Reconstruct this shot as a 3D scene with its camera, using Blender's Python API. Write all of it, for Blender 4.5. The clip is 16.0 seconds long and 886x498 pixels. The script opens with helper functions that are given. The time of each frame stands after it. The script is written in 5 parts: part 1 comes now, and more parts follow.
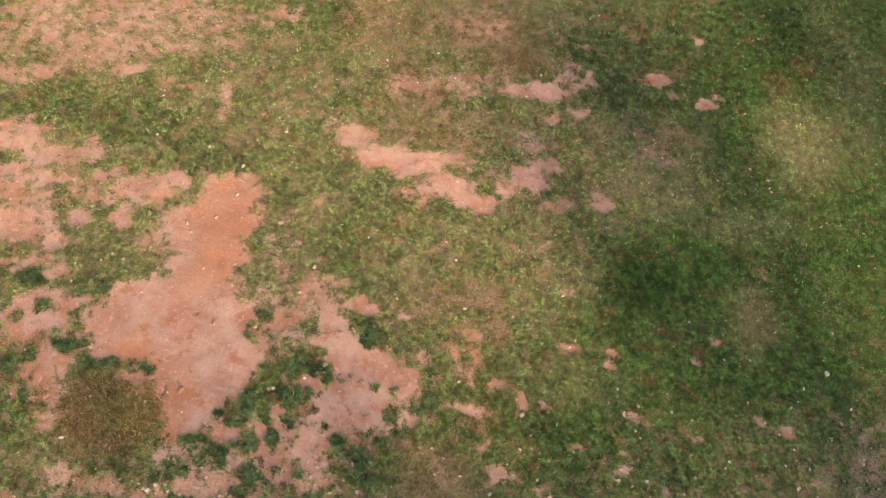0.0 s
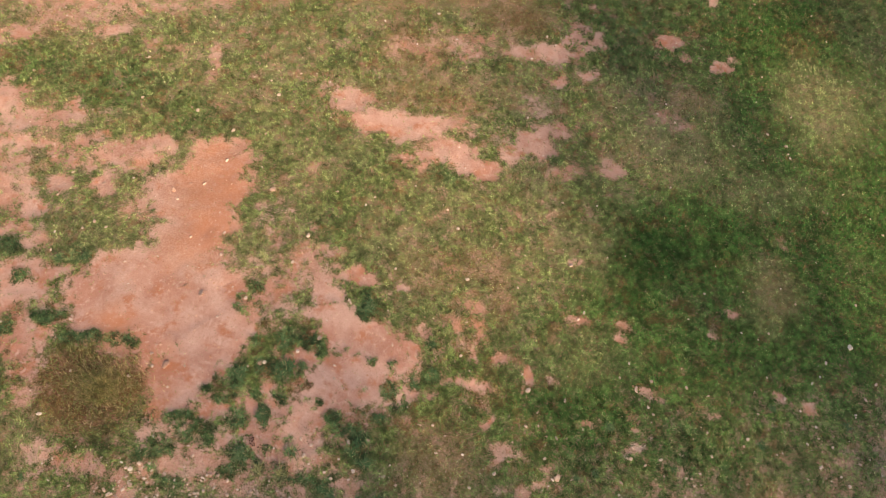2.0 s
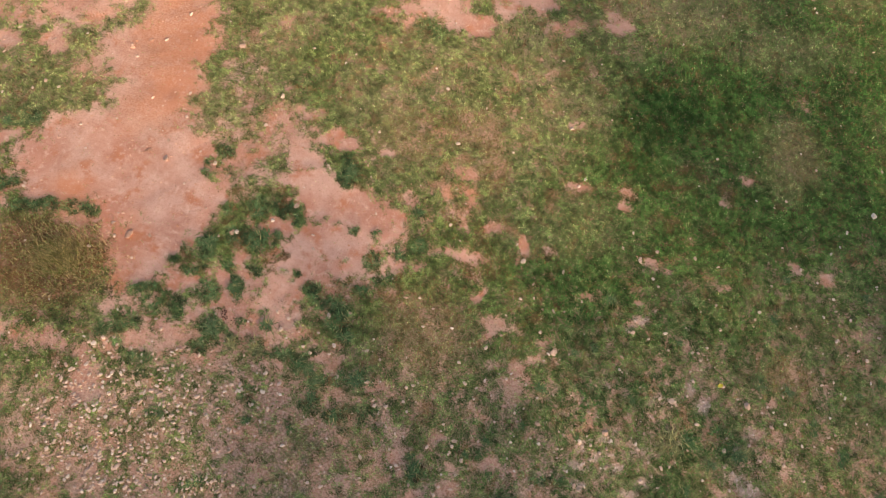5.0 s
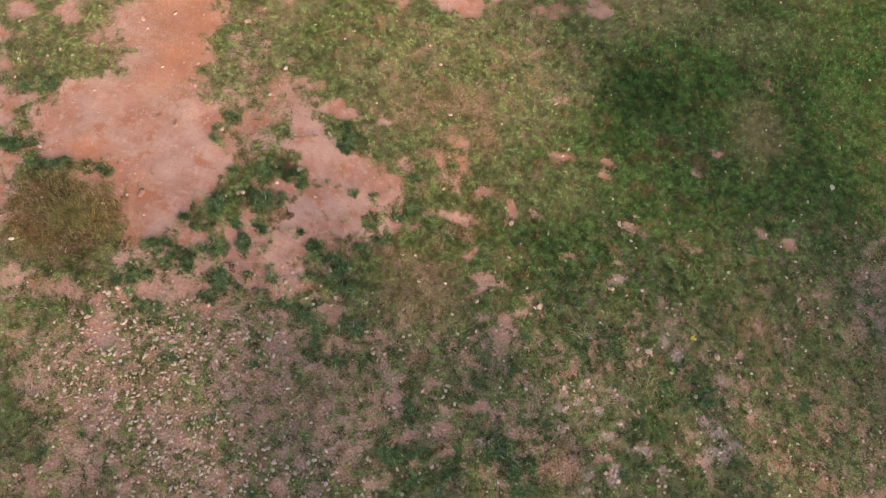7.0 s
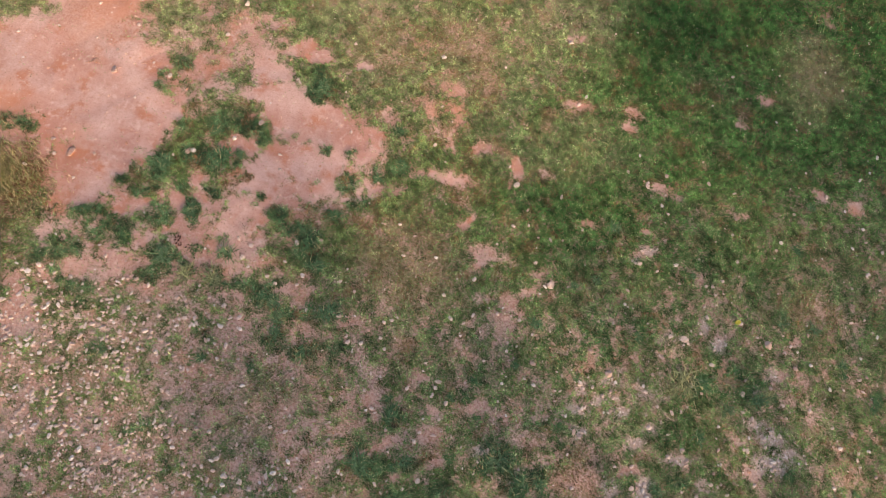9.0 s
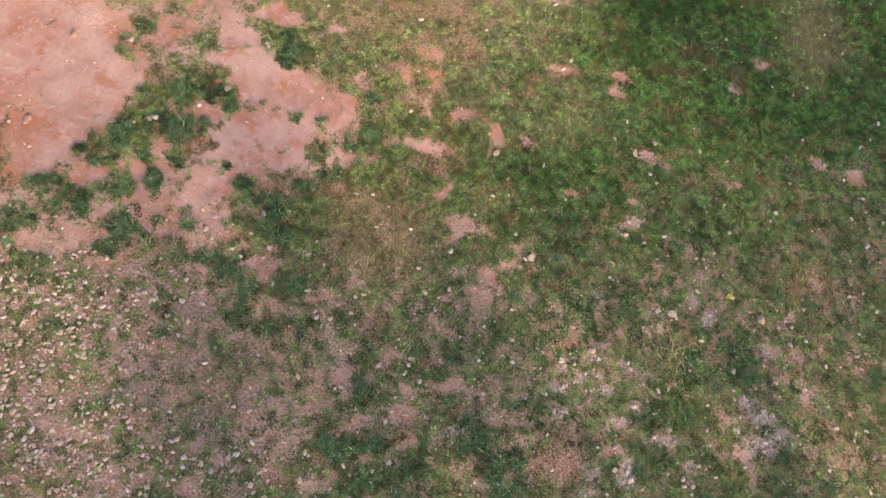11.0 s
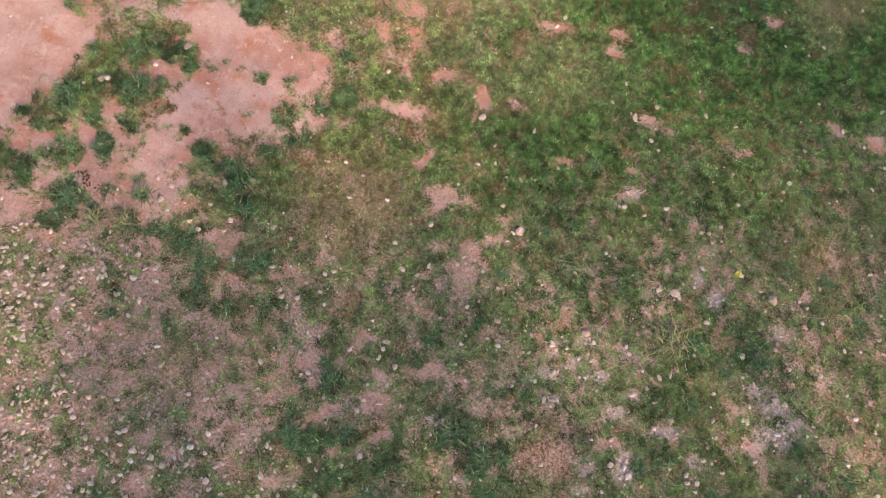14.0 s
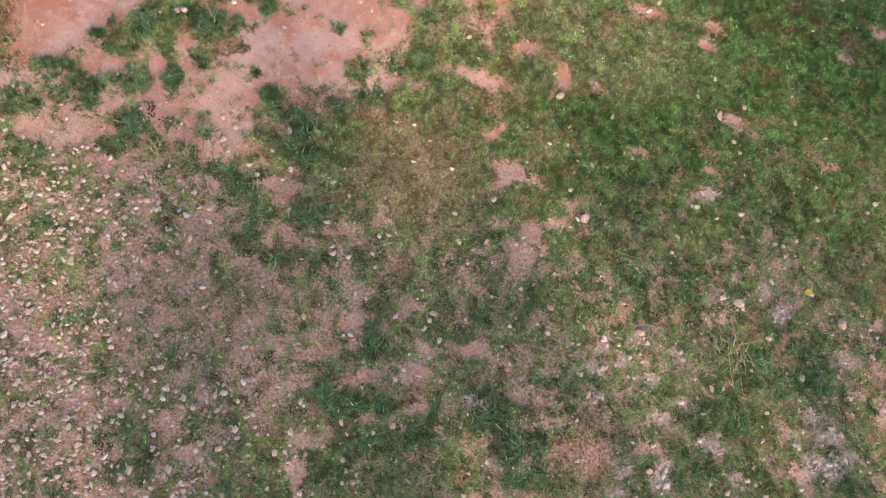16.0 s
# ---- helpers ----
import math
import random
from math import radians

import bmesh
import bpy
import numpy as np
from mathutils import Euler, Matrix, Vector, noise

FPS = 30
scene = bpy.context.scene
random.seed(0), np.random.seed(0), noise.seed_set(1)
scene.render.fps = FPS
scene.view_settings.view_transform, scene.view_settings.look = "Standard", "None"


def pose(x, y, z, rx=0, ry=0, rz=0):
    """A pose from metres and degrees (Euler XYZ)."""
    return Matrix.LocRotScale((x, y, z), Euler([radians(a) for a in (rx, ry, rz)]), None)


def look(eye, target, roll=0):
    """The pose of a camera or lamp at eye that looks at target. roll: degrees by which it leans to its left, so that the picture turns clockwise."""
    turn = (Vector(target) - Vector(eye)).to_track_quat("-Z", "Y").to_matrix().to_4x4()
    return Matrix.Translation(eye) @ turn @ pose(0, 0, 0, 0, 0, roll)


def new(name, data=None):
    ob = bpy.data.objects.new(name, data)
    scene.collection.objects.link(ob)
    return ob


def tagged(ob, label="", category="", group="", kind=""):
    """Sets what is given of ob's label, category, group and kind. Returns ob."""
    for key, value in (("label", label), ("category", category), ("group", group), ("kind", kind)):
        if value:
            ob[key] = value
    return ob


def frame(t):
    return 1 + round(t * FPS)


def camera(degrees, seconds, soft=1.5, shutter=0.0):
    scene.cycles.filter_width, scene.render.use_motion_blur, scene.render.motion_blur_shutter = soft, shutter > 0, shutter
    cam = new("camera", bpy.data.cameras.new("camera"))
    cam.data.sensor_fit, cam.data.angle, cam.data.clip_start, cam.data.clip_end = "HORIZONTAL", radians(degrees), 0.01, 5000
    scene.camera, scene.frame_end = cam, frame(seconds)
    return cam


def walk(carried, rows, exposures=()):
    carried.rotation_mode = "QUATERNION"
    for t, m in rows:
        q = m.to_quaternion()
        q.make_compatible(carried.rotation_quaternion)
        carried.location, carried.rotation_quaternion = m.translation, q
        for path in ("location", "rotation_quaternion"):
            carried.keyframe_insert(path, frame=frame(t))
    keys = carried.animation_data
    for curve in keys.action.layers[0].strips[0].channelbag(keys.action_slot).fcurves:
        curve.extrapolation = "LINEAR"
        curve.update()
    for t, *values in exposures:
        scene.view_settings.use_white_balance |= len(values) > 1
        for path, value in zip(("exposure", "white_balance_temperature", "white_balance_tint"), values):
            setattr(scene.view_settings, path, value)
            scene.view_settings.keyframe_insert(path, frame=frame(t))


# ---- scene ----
import itertools

cam = camera(60.0, 16.0, soft=0.8)
PATH = [
    (0, (-0.591, -3.747, 16.265), (-0.648, -2.816, 14.496), 14.4),
    (0.5, (-0.519, -3.748, 16.02), (-0.575, -2.822, 14.248), 14.4),
    (1, (-0.492, -3.688, 15.761), (-0.547, -2.769, 13.985), 14.5),
    (1.5, (-0.49, -3.672, 15.504), (-0.544, -2.763, 13.724), 14.4),
    (2, (-0.446, -3.691, 15.196), (-0.501, -2.786, 13.414), 14.3),
    (2.5, (-0.321, -3.764, 14.881), (-0.374, -2.879, 13.089), 14.2),
    (3, (-0.224, -3.769, 14.601), (-0.254, -2.957, 12.773), 15.5),
    (3.5, (-0.128, -3.73, 14.349), (-0.143, -2.963, 12.502), 16.3),
    (4, (-0.039, -3.696, 14.135), (-0.054, -2.935, 12.286), 16.3),
    (4.5, (0.003, -3.742, 13.905), (-0.006, -2.991, 12.051), 16.6),
    (5, (0.124, -3.849, 13.626), (0.125, -3.148, 11.753), 17.2),
    (5.2, (0.162, -3.902, 13.51), (0.169, -3.22, 11.63), 17.7),
    (7.3, (-0.013, -5.253, 14.238), (0.052, -4.506, 12.384), 22.1),
    (7.5, (0.323, -4.753, 13.213), (0.352, -4.024, 11.351), 19.5),
    (7.7, (0.585, -4.142, 12.352), (0.588, -3.459, 10.472), 17.4),
    (8, (0.55, -4.246, 12.112), (0.564, -3.548, 10.238), 18.3),
    (8.5, (0.616, -4.258, 11.93), (0.627, -3.564, 10.054), 18.0),
    (9, (0.706, -4.295, 11.762), (0.718, -3.609, 9.883), 18.0),
    (11.5, (1.327, -4.149, 10.977), (1.333, -3.502, 9.084), 17.3),
    (12, (1.378, -4.124, 10.803), (1.391, -3.479, 8.91), 17.9),
    (12.5, (1.473, -4.064, 10.667), (1.483, -3.426, 8.771), 17.6),
    (13, (1.54, -4.035, 10.498), (1.55, -3.399, 8.602), 17.5),
    (13.5, (1.62, -4.001, 10.291), (1.627, -3.37, 8.394), 17.2),
    (14, (1.655, -3.955, 10.093), (1.657, -3.33, 8.194), 17.0),
    (14.5, (1.625, -3.932, 9.992), (1.614, -3.32, 8.088), 17.1),
    (15, (1.575, -3.951, 9.884), (1.544, -3.356, 7.975), 17.1),
    (15.5, (1.51, -3.997, 9.767), (1.461, -3.42, 7.852), 17.2),
    (16, (1.422, -4.069, 9.686), (1.351, -3.513, 7.767), 17.2),
]
walk(cam, [(t, look(eye, aim, roll)) for t, eye, aim, roll in PATH], [(0.0, 0.72, 8800, 9), (5.2, 0.76, 8500, 10), (7.3, 0.60, 7800, 11), (7.6, 0.60, 7700, 11), (8.0, 0.68, 7550, 11), (8.4, 0.82, 7450, 11), (12.0, 0.94, 7300, 12), (16.0, 1.05, 7100, 13)])

# ---- sky and sun ----
SUN_TURN, SUN_UP = 313, 24   # degrees: where the sun stands, turned from +x, and its height
toward_sun = Vector((math.cos(radians(SUN_TURN)) * math.cos(radians(SUN_UP)), math.sin(radians(SUN_TURN)) * math.cos(radians(SUN_UP)), math.sin(radians(SUN_UP))))
world = bpy.data.worlds.new("sky")
scene.world = world
world.use_nodes = True
sky = world.node_tree.nodes.new("ShaderNodeTexSky")
sky.sky_type = "NISHITA"
sky.sun_disc = False
sky.sun_elevation, sky.sun_rotation = radians(SUN_UP), radians(90 - SUN_TURN)
back = world.node_tree.nodes["Background"]
back.inputs[1].default_value = 0.15
world.node_tree.links.new(sky.outputs[0], back.inputs[0])
sun = new("sun", bpy.data.lights.new("sun", "SUN"))
sun.data.energy, sun.data.angle, sun.data.color = 4.3, radians(3.0), (1.0, 0.87, 0.72)
sun.matrix_world = look(toward_sun * 50, (0, 0, 0))


# ---- helpers for shapes and fields ----
def lattice(ix, iy, seed):
    h = (ix.astype(np.int64) * 374761393 + iy.astype(np.int64) * 668265263 + seed * 974711) & 0x7FFFFFFF
    h = ((h ^ (h >> 13)) * 1274126177) & 0x7FFFFFFF
    return ((h ^ (h >> 16)) & 0xFFFF) / 65535.0


def value_noise(x, y, scale, seed):
    """Smooth noise from 0 to 1 with features of about scale metres."""
    u, v = x / scale, y / scale
    iu, iv = np.floor(u), np.floor(v)
    fu, fv = u - iu, v - iv
    fu, fv = fu * fu * (3 - 2 * fu), fv * fv * (3 - 2 * fv)
    a, b = lattice(iu, iv, seed), lattice(iu + 1, iv, seed)
    c, d = lattice(iu, iv + 1, seed), lattice(iu + 1, iv + 1, seed)
    return (a + (b - a) * fu) * (1 - fv) + (c + (d - c) * fu) * fv


def fractal(x, y, scale, seed, octaves=4):
    total, weight, size = 0.0, 0.0, 1.0
    for n in range(octaves):
        c, s = math.cos(0.6 + n * 1.1), math.sin(0.6 + n * 1.1)
        total = total + size * value_noise(c * x - s * y, s * x + c * y, scale / 2**n, seed + n)
        weight, size = weight + size, size * 0.55
    return total / weight


def step(low, high, v):
    s = np.clip((v - low) / (high - low), 0, 1)
    return s * s * (3 - 2 * s)


PATCHES = []


def patch(kind, x, y, across, along, turn, amount):
    """An uneven oval of one ground cover: its centre, half widths, turn in degrees, and how fully it covers."""
    PATCHES.append((kind, x, y, across, along, radians(turn), amount))


# patches of the meadow: begin
patch("pale", -11.21, 8.13, 3.22, 1.46, 22, 0.8)
patch("bare", -11.25, 8.22, 3.30, 1.37, 23, 0.5)
patch("bare", -12.40, 6.03, 0.81, 0.36, 22, 0.5)
patch("bare", -10.18, 7.02, 0.48, 0.22, 21, 0.6)
patch("rust", -11.70, 6.70, 0.68, 0.46, 23, 0.5)
patch("turf", -9.58, 5.82, 1.48, 0.79, 22, 0.6)
patch("lush_shade", -9.47, 5.58, 1.20, 0.68, 21, 0.6)
patch("lush_shade", -11.39, 5.29, 1.31, 0.49, 21, 0.5)
patch("lush_shade", -7.57, 5.32, 0.82, 0.58, 20, 0.5)
patch("lush_shade", -5.96, 10.53, 0.71, 0.82, 22, 0.7)
patch("bare", -7.56, 6.99, 0.19, 0.72, 21, 0.5)
patch("bare", -8.99, 7.10, 0.84, 0.46, 21, 0.3)
patch("bare", -7.32, 10.22, 0.91, 0.41, 23, 0.45)
patch("rust", -4.52, 11.12, 1.42, 0.84, 23, 0.5)
patch("rust", -3.28, 9.28, 0.90, 0.76, 21, 0.6)
patch("bare", -3.28, 9.28, 0.75, 0.57, 21, 0.3)
patch("bare", -11.58, 4.32, 0.77, 0.47, 22, 0.7)
patch("bare", -10.52, 4.11, 1.03, 0.32, 21, 0.65)
patch("bare", -10.02, 4.65, 0.15, 0.27, 21, 1)
patch("bare", -10.82, 3.24, 0.87, 0.62, 20, 0.6)
patch("bare", -10.37, 2.20, 0.72, 0.52, 20, 0.75)
patch("bare", -9.07, 3.65, 0.89, 0.54, 20, 0.5)
patch("bare", -8.25, 3.86, 0.76, 0.50, 20, 0.75)
patch("bare", -7.87, 4.26, 0.59, 0.35, 20, 0.7)
patch("bare", -8.42, 2.99, 0.25, 0.38, 21, 0.9)
patch("bare", -9.23, 2.70, 0.27, 0.18, 19, 0.9)
patch("bare", -7.66, 2.64, 0.62, 0.37, 20, 0.5)
patch("bare", -9.33, 2.04, 0.48, 0.22, 20, 0.8)
patch("bare", -6.54, 3.04, 0.62, 0.37, 20, 0.9)
patch("turf", -8.44, 1.90, 0.74, 0.72, 20, 0.9)
patch("pale", -8.42, 1.99, 0.85, 0.86, 19, 0.6)
patch("bare", -6.37, 4.56, 0.66, 0.55, 20, 1)
patch("bare", -6.18, 3.81, 0.74, 0.69, 21, 1)
patch("bare", -6.00, 3.08, 0.76, 0.51, 20, 1)
patch("bare", -6.96, 3.36, 0.51, 0.53, 20, 0.85)
patch("red", -6.24, 3.95, 0.78, 1.15, 20, 0.9)
patch("red", -5.88, 2.81, 0.62, 0.58, 20, 0.8)
patch("bare", -6.29, 5.07, 0.40, 0.19, 21, 0.7)
patch("turf", -5.17, 5.18, 0.82, 0.56, 20, 0.6)
patch("bare", -4.37, 4.96, 0.27, 0.22, 20, 0.6)
patch("bare", -4.61, 3.58, 0.78, 0.52, 20, 0.35)
patch("turf", -4.82, 2.88, 0.64, 0.66, 20, 0.7)
# Sunlit centre, lightened by paler grass.
patch("pale", -5.48, 5.58, 1.63, 2.29, 20, 0.3)
patch("bare", -4.11, 7.10, 0.46, 0.38, 20, 0.85)
patch("bare", -3.26, 6.81, 0.65, 0.38, 21, 0.85)
patch("bare", -2.58, 6.82, 0.57, 0.38, 21, 0.8)
patch("bare", -2.06, 7.05, 0.58, 0.37, 20, 0.7)
patch("bare", -1.45, 6.53, 0.58, 0.33, 20, 0.85)
patch("bare", -0.70, 6.32, 0.50, 0.29, 19, 0.95)
patch("bare", -2.15, 6.13, 0.57, 0.36, 21, 0.55)
patch("bare", -1.51, 7.25, 0.59, 0.43, 21, 0.45)
patch("bare", -4.76, 7.22, 0.29, 0.36, 22, 0.4)
patch("clump", -1.48, 5.86, 0.42, 0.24, 20, 0.5)
patch("bare", -1.85, 9.84, 0.78, 0.42, 22, 0.5)
patch("bare", -0.05, 10.35, 0.95, 0.35, 21, 0.75)
patch("bare", 0.83, 11.12, 0.61, 0.53, 22, 0.65)
patch("bare", 1.30, 10.02, 0.32, 0.19, 21, 0.7)
patch("bare", 0.62, 9.66, 0.22, 0.19, 22, 0.7)
patch("rust", -1.07, 11.21, 0.97, 0.61, 22, 0.7)
patch("rust", -1.93, 11.97, 1.32, 0.85, 22, 0.7)
patch("bare", -1.96, 12.07, 0.99, 0.64, 22, 0.3)
patch("bare", 0.47, 7.46, 0.45, 0.38, 21, 0.9)
patch("bare", -0.04, 7.09, 0.32, 0.24, 20, 0.75)
patch("bare", 0.77, 8.12, 0.52, 0.25, 20, 0.75)
patch("bare", 0.06, 8.56, 0.46, 0.32, 20, 0.5)
patch("bare", 2.32, 7.39, 0.39, 0.30, 20, 0.65)
patch("bare", 1.21, 6.84, 0.44, 0.27, 20, 0.4)
patch("bare", 3.15, 11.94, 0.42, 0.23, 22, 0.85)
patch("bare", 3.59, 11.54, 0.23, 0.18, 21, 0.5)
patch("bare", 4.59, 11.62, 0.30, 0.20, 21, 0.85)
patch("bare", 4.85, 11.99, 0.20, 0.17, 22, 0.8)
patch("bare", 4.08, 13.88, 0.21, 0.18, 23, 0.7)
patch("rust", 2.12, 13.65, 0.35, 0.44, 22, 0.5)
patch("rust", 4.04, 10.32, 0.57, 0.38, 21, 0.6)
patch("bare", 3.46, 9.42, 0.71, 0.33, 20, 0.4)
patch("rust", 6.59, 13.20, 0.53, 0.43, 22, 0.5)
patch("rust", 7.24, 14.13, 0.36, 0.44, 22, 0.6)
patch("bare", 1.03, 12.38, 0.37, 0.17, 22, 0.6)
patch("lush_shade", 2.06, 12.04, 1.67, 1.46, 22, 0.8)
patch("lush_shade", 5.12, 14.42, 3.57, 2.04, 22, 0.8)
patch("lush_shade", 1.52, 14.11, 1.06, 0.68, 23, 0.6)
patch("lush_shade", 8.47, 8.43, 1.57, 1.04, 20, 0.4)
# Sun spots on the right side, painted as dry pale grass.
patch("pale", 3.59, 8.62, 1.55, 1.06, 21, 0.8)
patch("pale", 7.38, 11.40, 1.10, 1.39, 21, 0.8)
patch("pale", 4.02, 9.92, 0.96, 0.75, 21, 0.6)
patch("pale", 8.38, 14.82, 0.92, 2.05, 22, 0.5)
patch("pale", 6.23, 8.15, 1.39, 0.51, 20, 0.5)
patch("pale", 8.96, 12.63, 0.71, 1.25, 21, 0.4)
patch("pale", 0.68, 5.97, 1.72, 0.63, 19, 0.4)
patch("rust", -2.56, 7.97, 1.32, 0.71, 21, 0.4)
patch("bare", -10.02, 1.34, 0.48, 0.35, 20, 0.45)
patch("bare", -9.37, 1.43, 0.36, 0.28, 20, 0.75)
patch("clump", -9.59, 1.05, 0.46, 0.28, 19, 0.9)
patch("clump", -8.21, 1.32, 0.48, 0.25, 20, 0.8)
patch("bare", -8.90, 0.30, 0.80, 0.60, 19, 0.75)
patch("bare", -8.60, 0.82, 0.48, 0.27, 20, 0.8)
patch("clump", -9.03, 0.54, 0.25, 0.19, 19, 0.8)
patch("clump", -9.39, 0.14, 0.23, 0.19, 19, 0.8)
patch("clump", -7.97, 0.01, 0.52, 0.17, 18, 0.9)
patch("clump", -8.79, -0.47, 0.28, 0.17, 19, 0.8)
patch("clump", -8.98, -0.80, 0.17, 0.25, 18, 0.9)
patch("bare", -8.12, -0.64, 0.55, 0.44, 18, 0.75)
patch("bare", -7.75, -1.09, 0.31, 0.22, 18, 0.8)
patch("bare", -7.59, -1.62, 0.24, 0.31, 19, 0.9)
patch("bare", -8.52, -1.28, 0.22, 0.22, 19, 0.5)
patch("clump", -7.28, -0.29, 0.49, 0.23, 19, 1)
patch("lush_shade", -8.32, -1.83, 0.32, 0.71, 18, 0.6)
patch("pale", -7.51, -2.40, 0.65, 0.57, 18, 0.6)
patch("turf", -7.46, -2.50, 0.65, 0.56, 18, 0.5)
patch("turf", -6.79, -1.15, 0.94, 0.65, 18, 0.9)
patch("rust", -6.61, -1.15, 1.00, 0.77, 18, 0.9)
patch("bare", -8.69, -0.30, 0.68, 0.38, 18, 0.5)
patch("bare", -6.92, 0.99, 1.07, 0.80, 20, 0.95)
patch("bare", -7.07, 0.38, 0.70, 0.66, 19, 0.95)
patch("red", -6.85, 0.12, 0.29, 0.64, 19, 0.8)
patch("red", -5.60, -0.94, 0.34, 0.53, 18, 0.6)
patch("bare", -4.92, -0.66, 0.51, 0.41, 18, 0.95)
patch("clump", -6.54, -0.04, 0.52, 0.25, 18, 0.7)
patch("clump", -4.45, -1.30, 0.67, 0.23, 17, 0.7)
patch("clump", -4.83, -1.78, 0.55, 0.23, 17, 0.7)
patch("bare", -3.72, -0.71, 0.51, 0.16, 18, 0.7)
patch("bare", -3.91, -1.83, 0.55, 0.22, 17, 0.6)
patch("bare", -6.13, -2.54, 0.74, 0.22, 18, 0.5)
patch("bare", -7.05, -2.60, 0.65, 0.22, 18, 0.5)
patch("clump", -5.13, -1.40, 0.45, 0.18, 17, 0.6)
patch("bare", -2.79, -1.77, 2.24, 0.82, 17, 0.42)
patch("bare", -3.91, 2.30, 1.24, 1.02, 20, 0.55)
patch("bare", -2.57, -0.39, 1.85, 0.59, 19, 0.62)
patch("bare", -5.94, 1.08, 1.53, 1.37, 19, 1)
patch("bare", -6.39, 0.35, 0.90, 0.68, 19, 1)
patch("bare", -6.97, 1.36, 0.77, 0.50, 19, 0.95)
patch("bare", -4.90, 0.54, 0.79, 0.80, 19, 1)
patch("bare", -5.07, 1.40, 0.65, 0.82, 19, 1)
patch("bare", -5.24, -0.45, 0.48, 0.66, 18, 1)
patch("bare", -5.15, -1.05, 0.30, 0.14, 19, 0.9)
patch("bare", -6.21, 2.37, 0.63, 0.71, 21, 1)
patch("red", -6.01, 2.38, 0.56, 0.59, 20, 0.7)
patch("red", -5.45, -0.42, 0.35, 0.61, 20, 0.5)
patch("red", -6.58, -0.05, 0.35, 0.42, 20, 0.4)
patch("bare", -4.42, 0.82, 0.32, 0.58, 19, 0.95)
patch("turf", -7.55, 1.93, 0.41, 0.36, 21, 0.9)
patch("pale", -7.44, 1.91, 0.55, 0.46, 21, 0.7)
patch("bare", -7.12, 1.67, 0.37, 0.16, 19, 0.6)
patch("bare", -4.10, 1.05, 0.20, 0.38, 19, 0.7)
patch("bare", -3.96, 1.91, 0.57, 0.62, 20, 0.55)
patch("turf", -4.93, 2.53, 0.41, 0.52, 21, 0.9)
patch("pale", -4.78, 2.65, 0.87, 0.65, 21, 0.7)
patch("turf", -4.32, 2.95, 0.54, 0.47, 21, 0.7)
patch("bare", -3.75, 2.97, 0.29, 0.33, 19, 0.45)
patch("bare", -3.81, 3.46, 0.25, 0.14, 21, 0.6)
patch("bare", -4.45, 2.10, 0.27, 0.18, 20, 0.6)
patch("bare", -3.90, 2.06, 0.38, 0.23, 20, 0.65)
patch("bare", -3.12, 2.46, 0.39, 0.25, 21, 0.6)
patch("turf", -3.38, 2.00, 0.24, 0.43, 20, 0.7)
patch("clump", -4.43, 1.93, 0.19, 0.16, 20, 0.7)
patch("clump", -4.47, 1.40, 0.13, 0.29, 20, 0.6)
patch("turf", -3.92, 1.55, 0.28, 0.20, 18, 0.6)
patch("turf", -3.48, 1.32, 0.43, 0.20, 20, 0.6)
patch("bare", -2.93, 2.17, 0.34, 0.32, 19, 0.95)
patch("bare", -2.87, 1.72, 0.44, 0.17, 19, 1)
patch("bare", -2.57, 2.76, 0.44, 0.16, 19, 0.85)
patch("bare", -2.33, 2.69, 0.32, 0.14, 21, 0.7)
patch("bare", -2.91, 3.28, 0.18, 0.16, 20, 0.6)
patch("bare", -3.07, 2.85, 0.30, 0.16, 21, 0.5)
patch("bare", -3.43, 2.97, 0.20, 0.24, 21, 0.5)
patch("bare", -2.30, 1.57, 0.54, 0.49, 19, 1)
patch("bare", -1.72, 1.48, 0.62, 0.38, 18, 0.95)
patch("bare", -2.10, 0.73, 0.44, 0.39, 19, 1)
patch("bare", -1.62, 0.76, 0.47, 0.34, 20, 1)
patch("bare", -2.30, 0.31, 0.46, 0.36, 19, 0.95)
patch("bare", -1.57, 0.34, 0.46, 0.18, 19, 0.85)
patch("bare", -1.13, 1.40, 0.48, 0.24, 20, 0.75)
patch("bare", -1.47, 2.82, 0.16, 0.12, 19, 0.95)
patch("bare", -0.77, 1.87, 0.39, 0.29, 19, 0.45)
patch("rust", -1.21, 3.28, 0.71, 0.59, 20, 0.4)
patch("clump", -1.99, 2.12, 0.27, 0.48, 19, 1)
patch("lush_shade", -3.28, 3.72, 0.50, 0.37, 22, 0.5)
patch("turf", -2.66, 3.48, 0.30, 0.27, 20, 0.8)
patch("clump", -2.89, 1.02, 0.40, 0.34, 18, 1)
patch("clump", -3.37, 0.96, 0.28, 0.29, 18, 0.8)
patch("clump", -3.87, 0.79, 0.15, 0.24, 19, 0.9)
patch("clump", -4.11, 0.54, 0.11, 0.09, 19, 1)
patch("clump", -3.43, 0.36, 0.35, 0.27, 19, 1)
patch("clump", -4.00, -0.05, 0.25, 0.36, 18, 1)
patch("clump", -4.51, -0.48, 0.18, 0.11, 18, 1)
patch("clump", -4.33, -0.16, 0.16, 0.12, 18, 0.7)
patch("clump", -3.95, -0.44, 0.23, 0.12, 18, 0.6)
patch("rust", -2.78, 0.21, 0.20, 0.10, 19, 0.9)
patch("clump", -2.78, 0.21, 0.18, 0.08, 19, 0.6)
patch("clump", -3.54, -0.32, 0.21, 0.18, 18, 0.9)
patch("clump", -3.05, -0.24, 0.24, 0.16, 17, 1)
patch("clump", -3.30, -0.69, 0.17, 0.25, 18, 1)
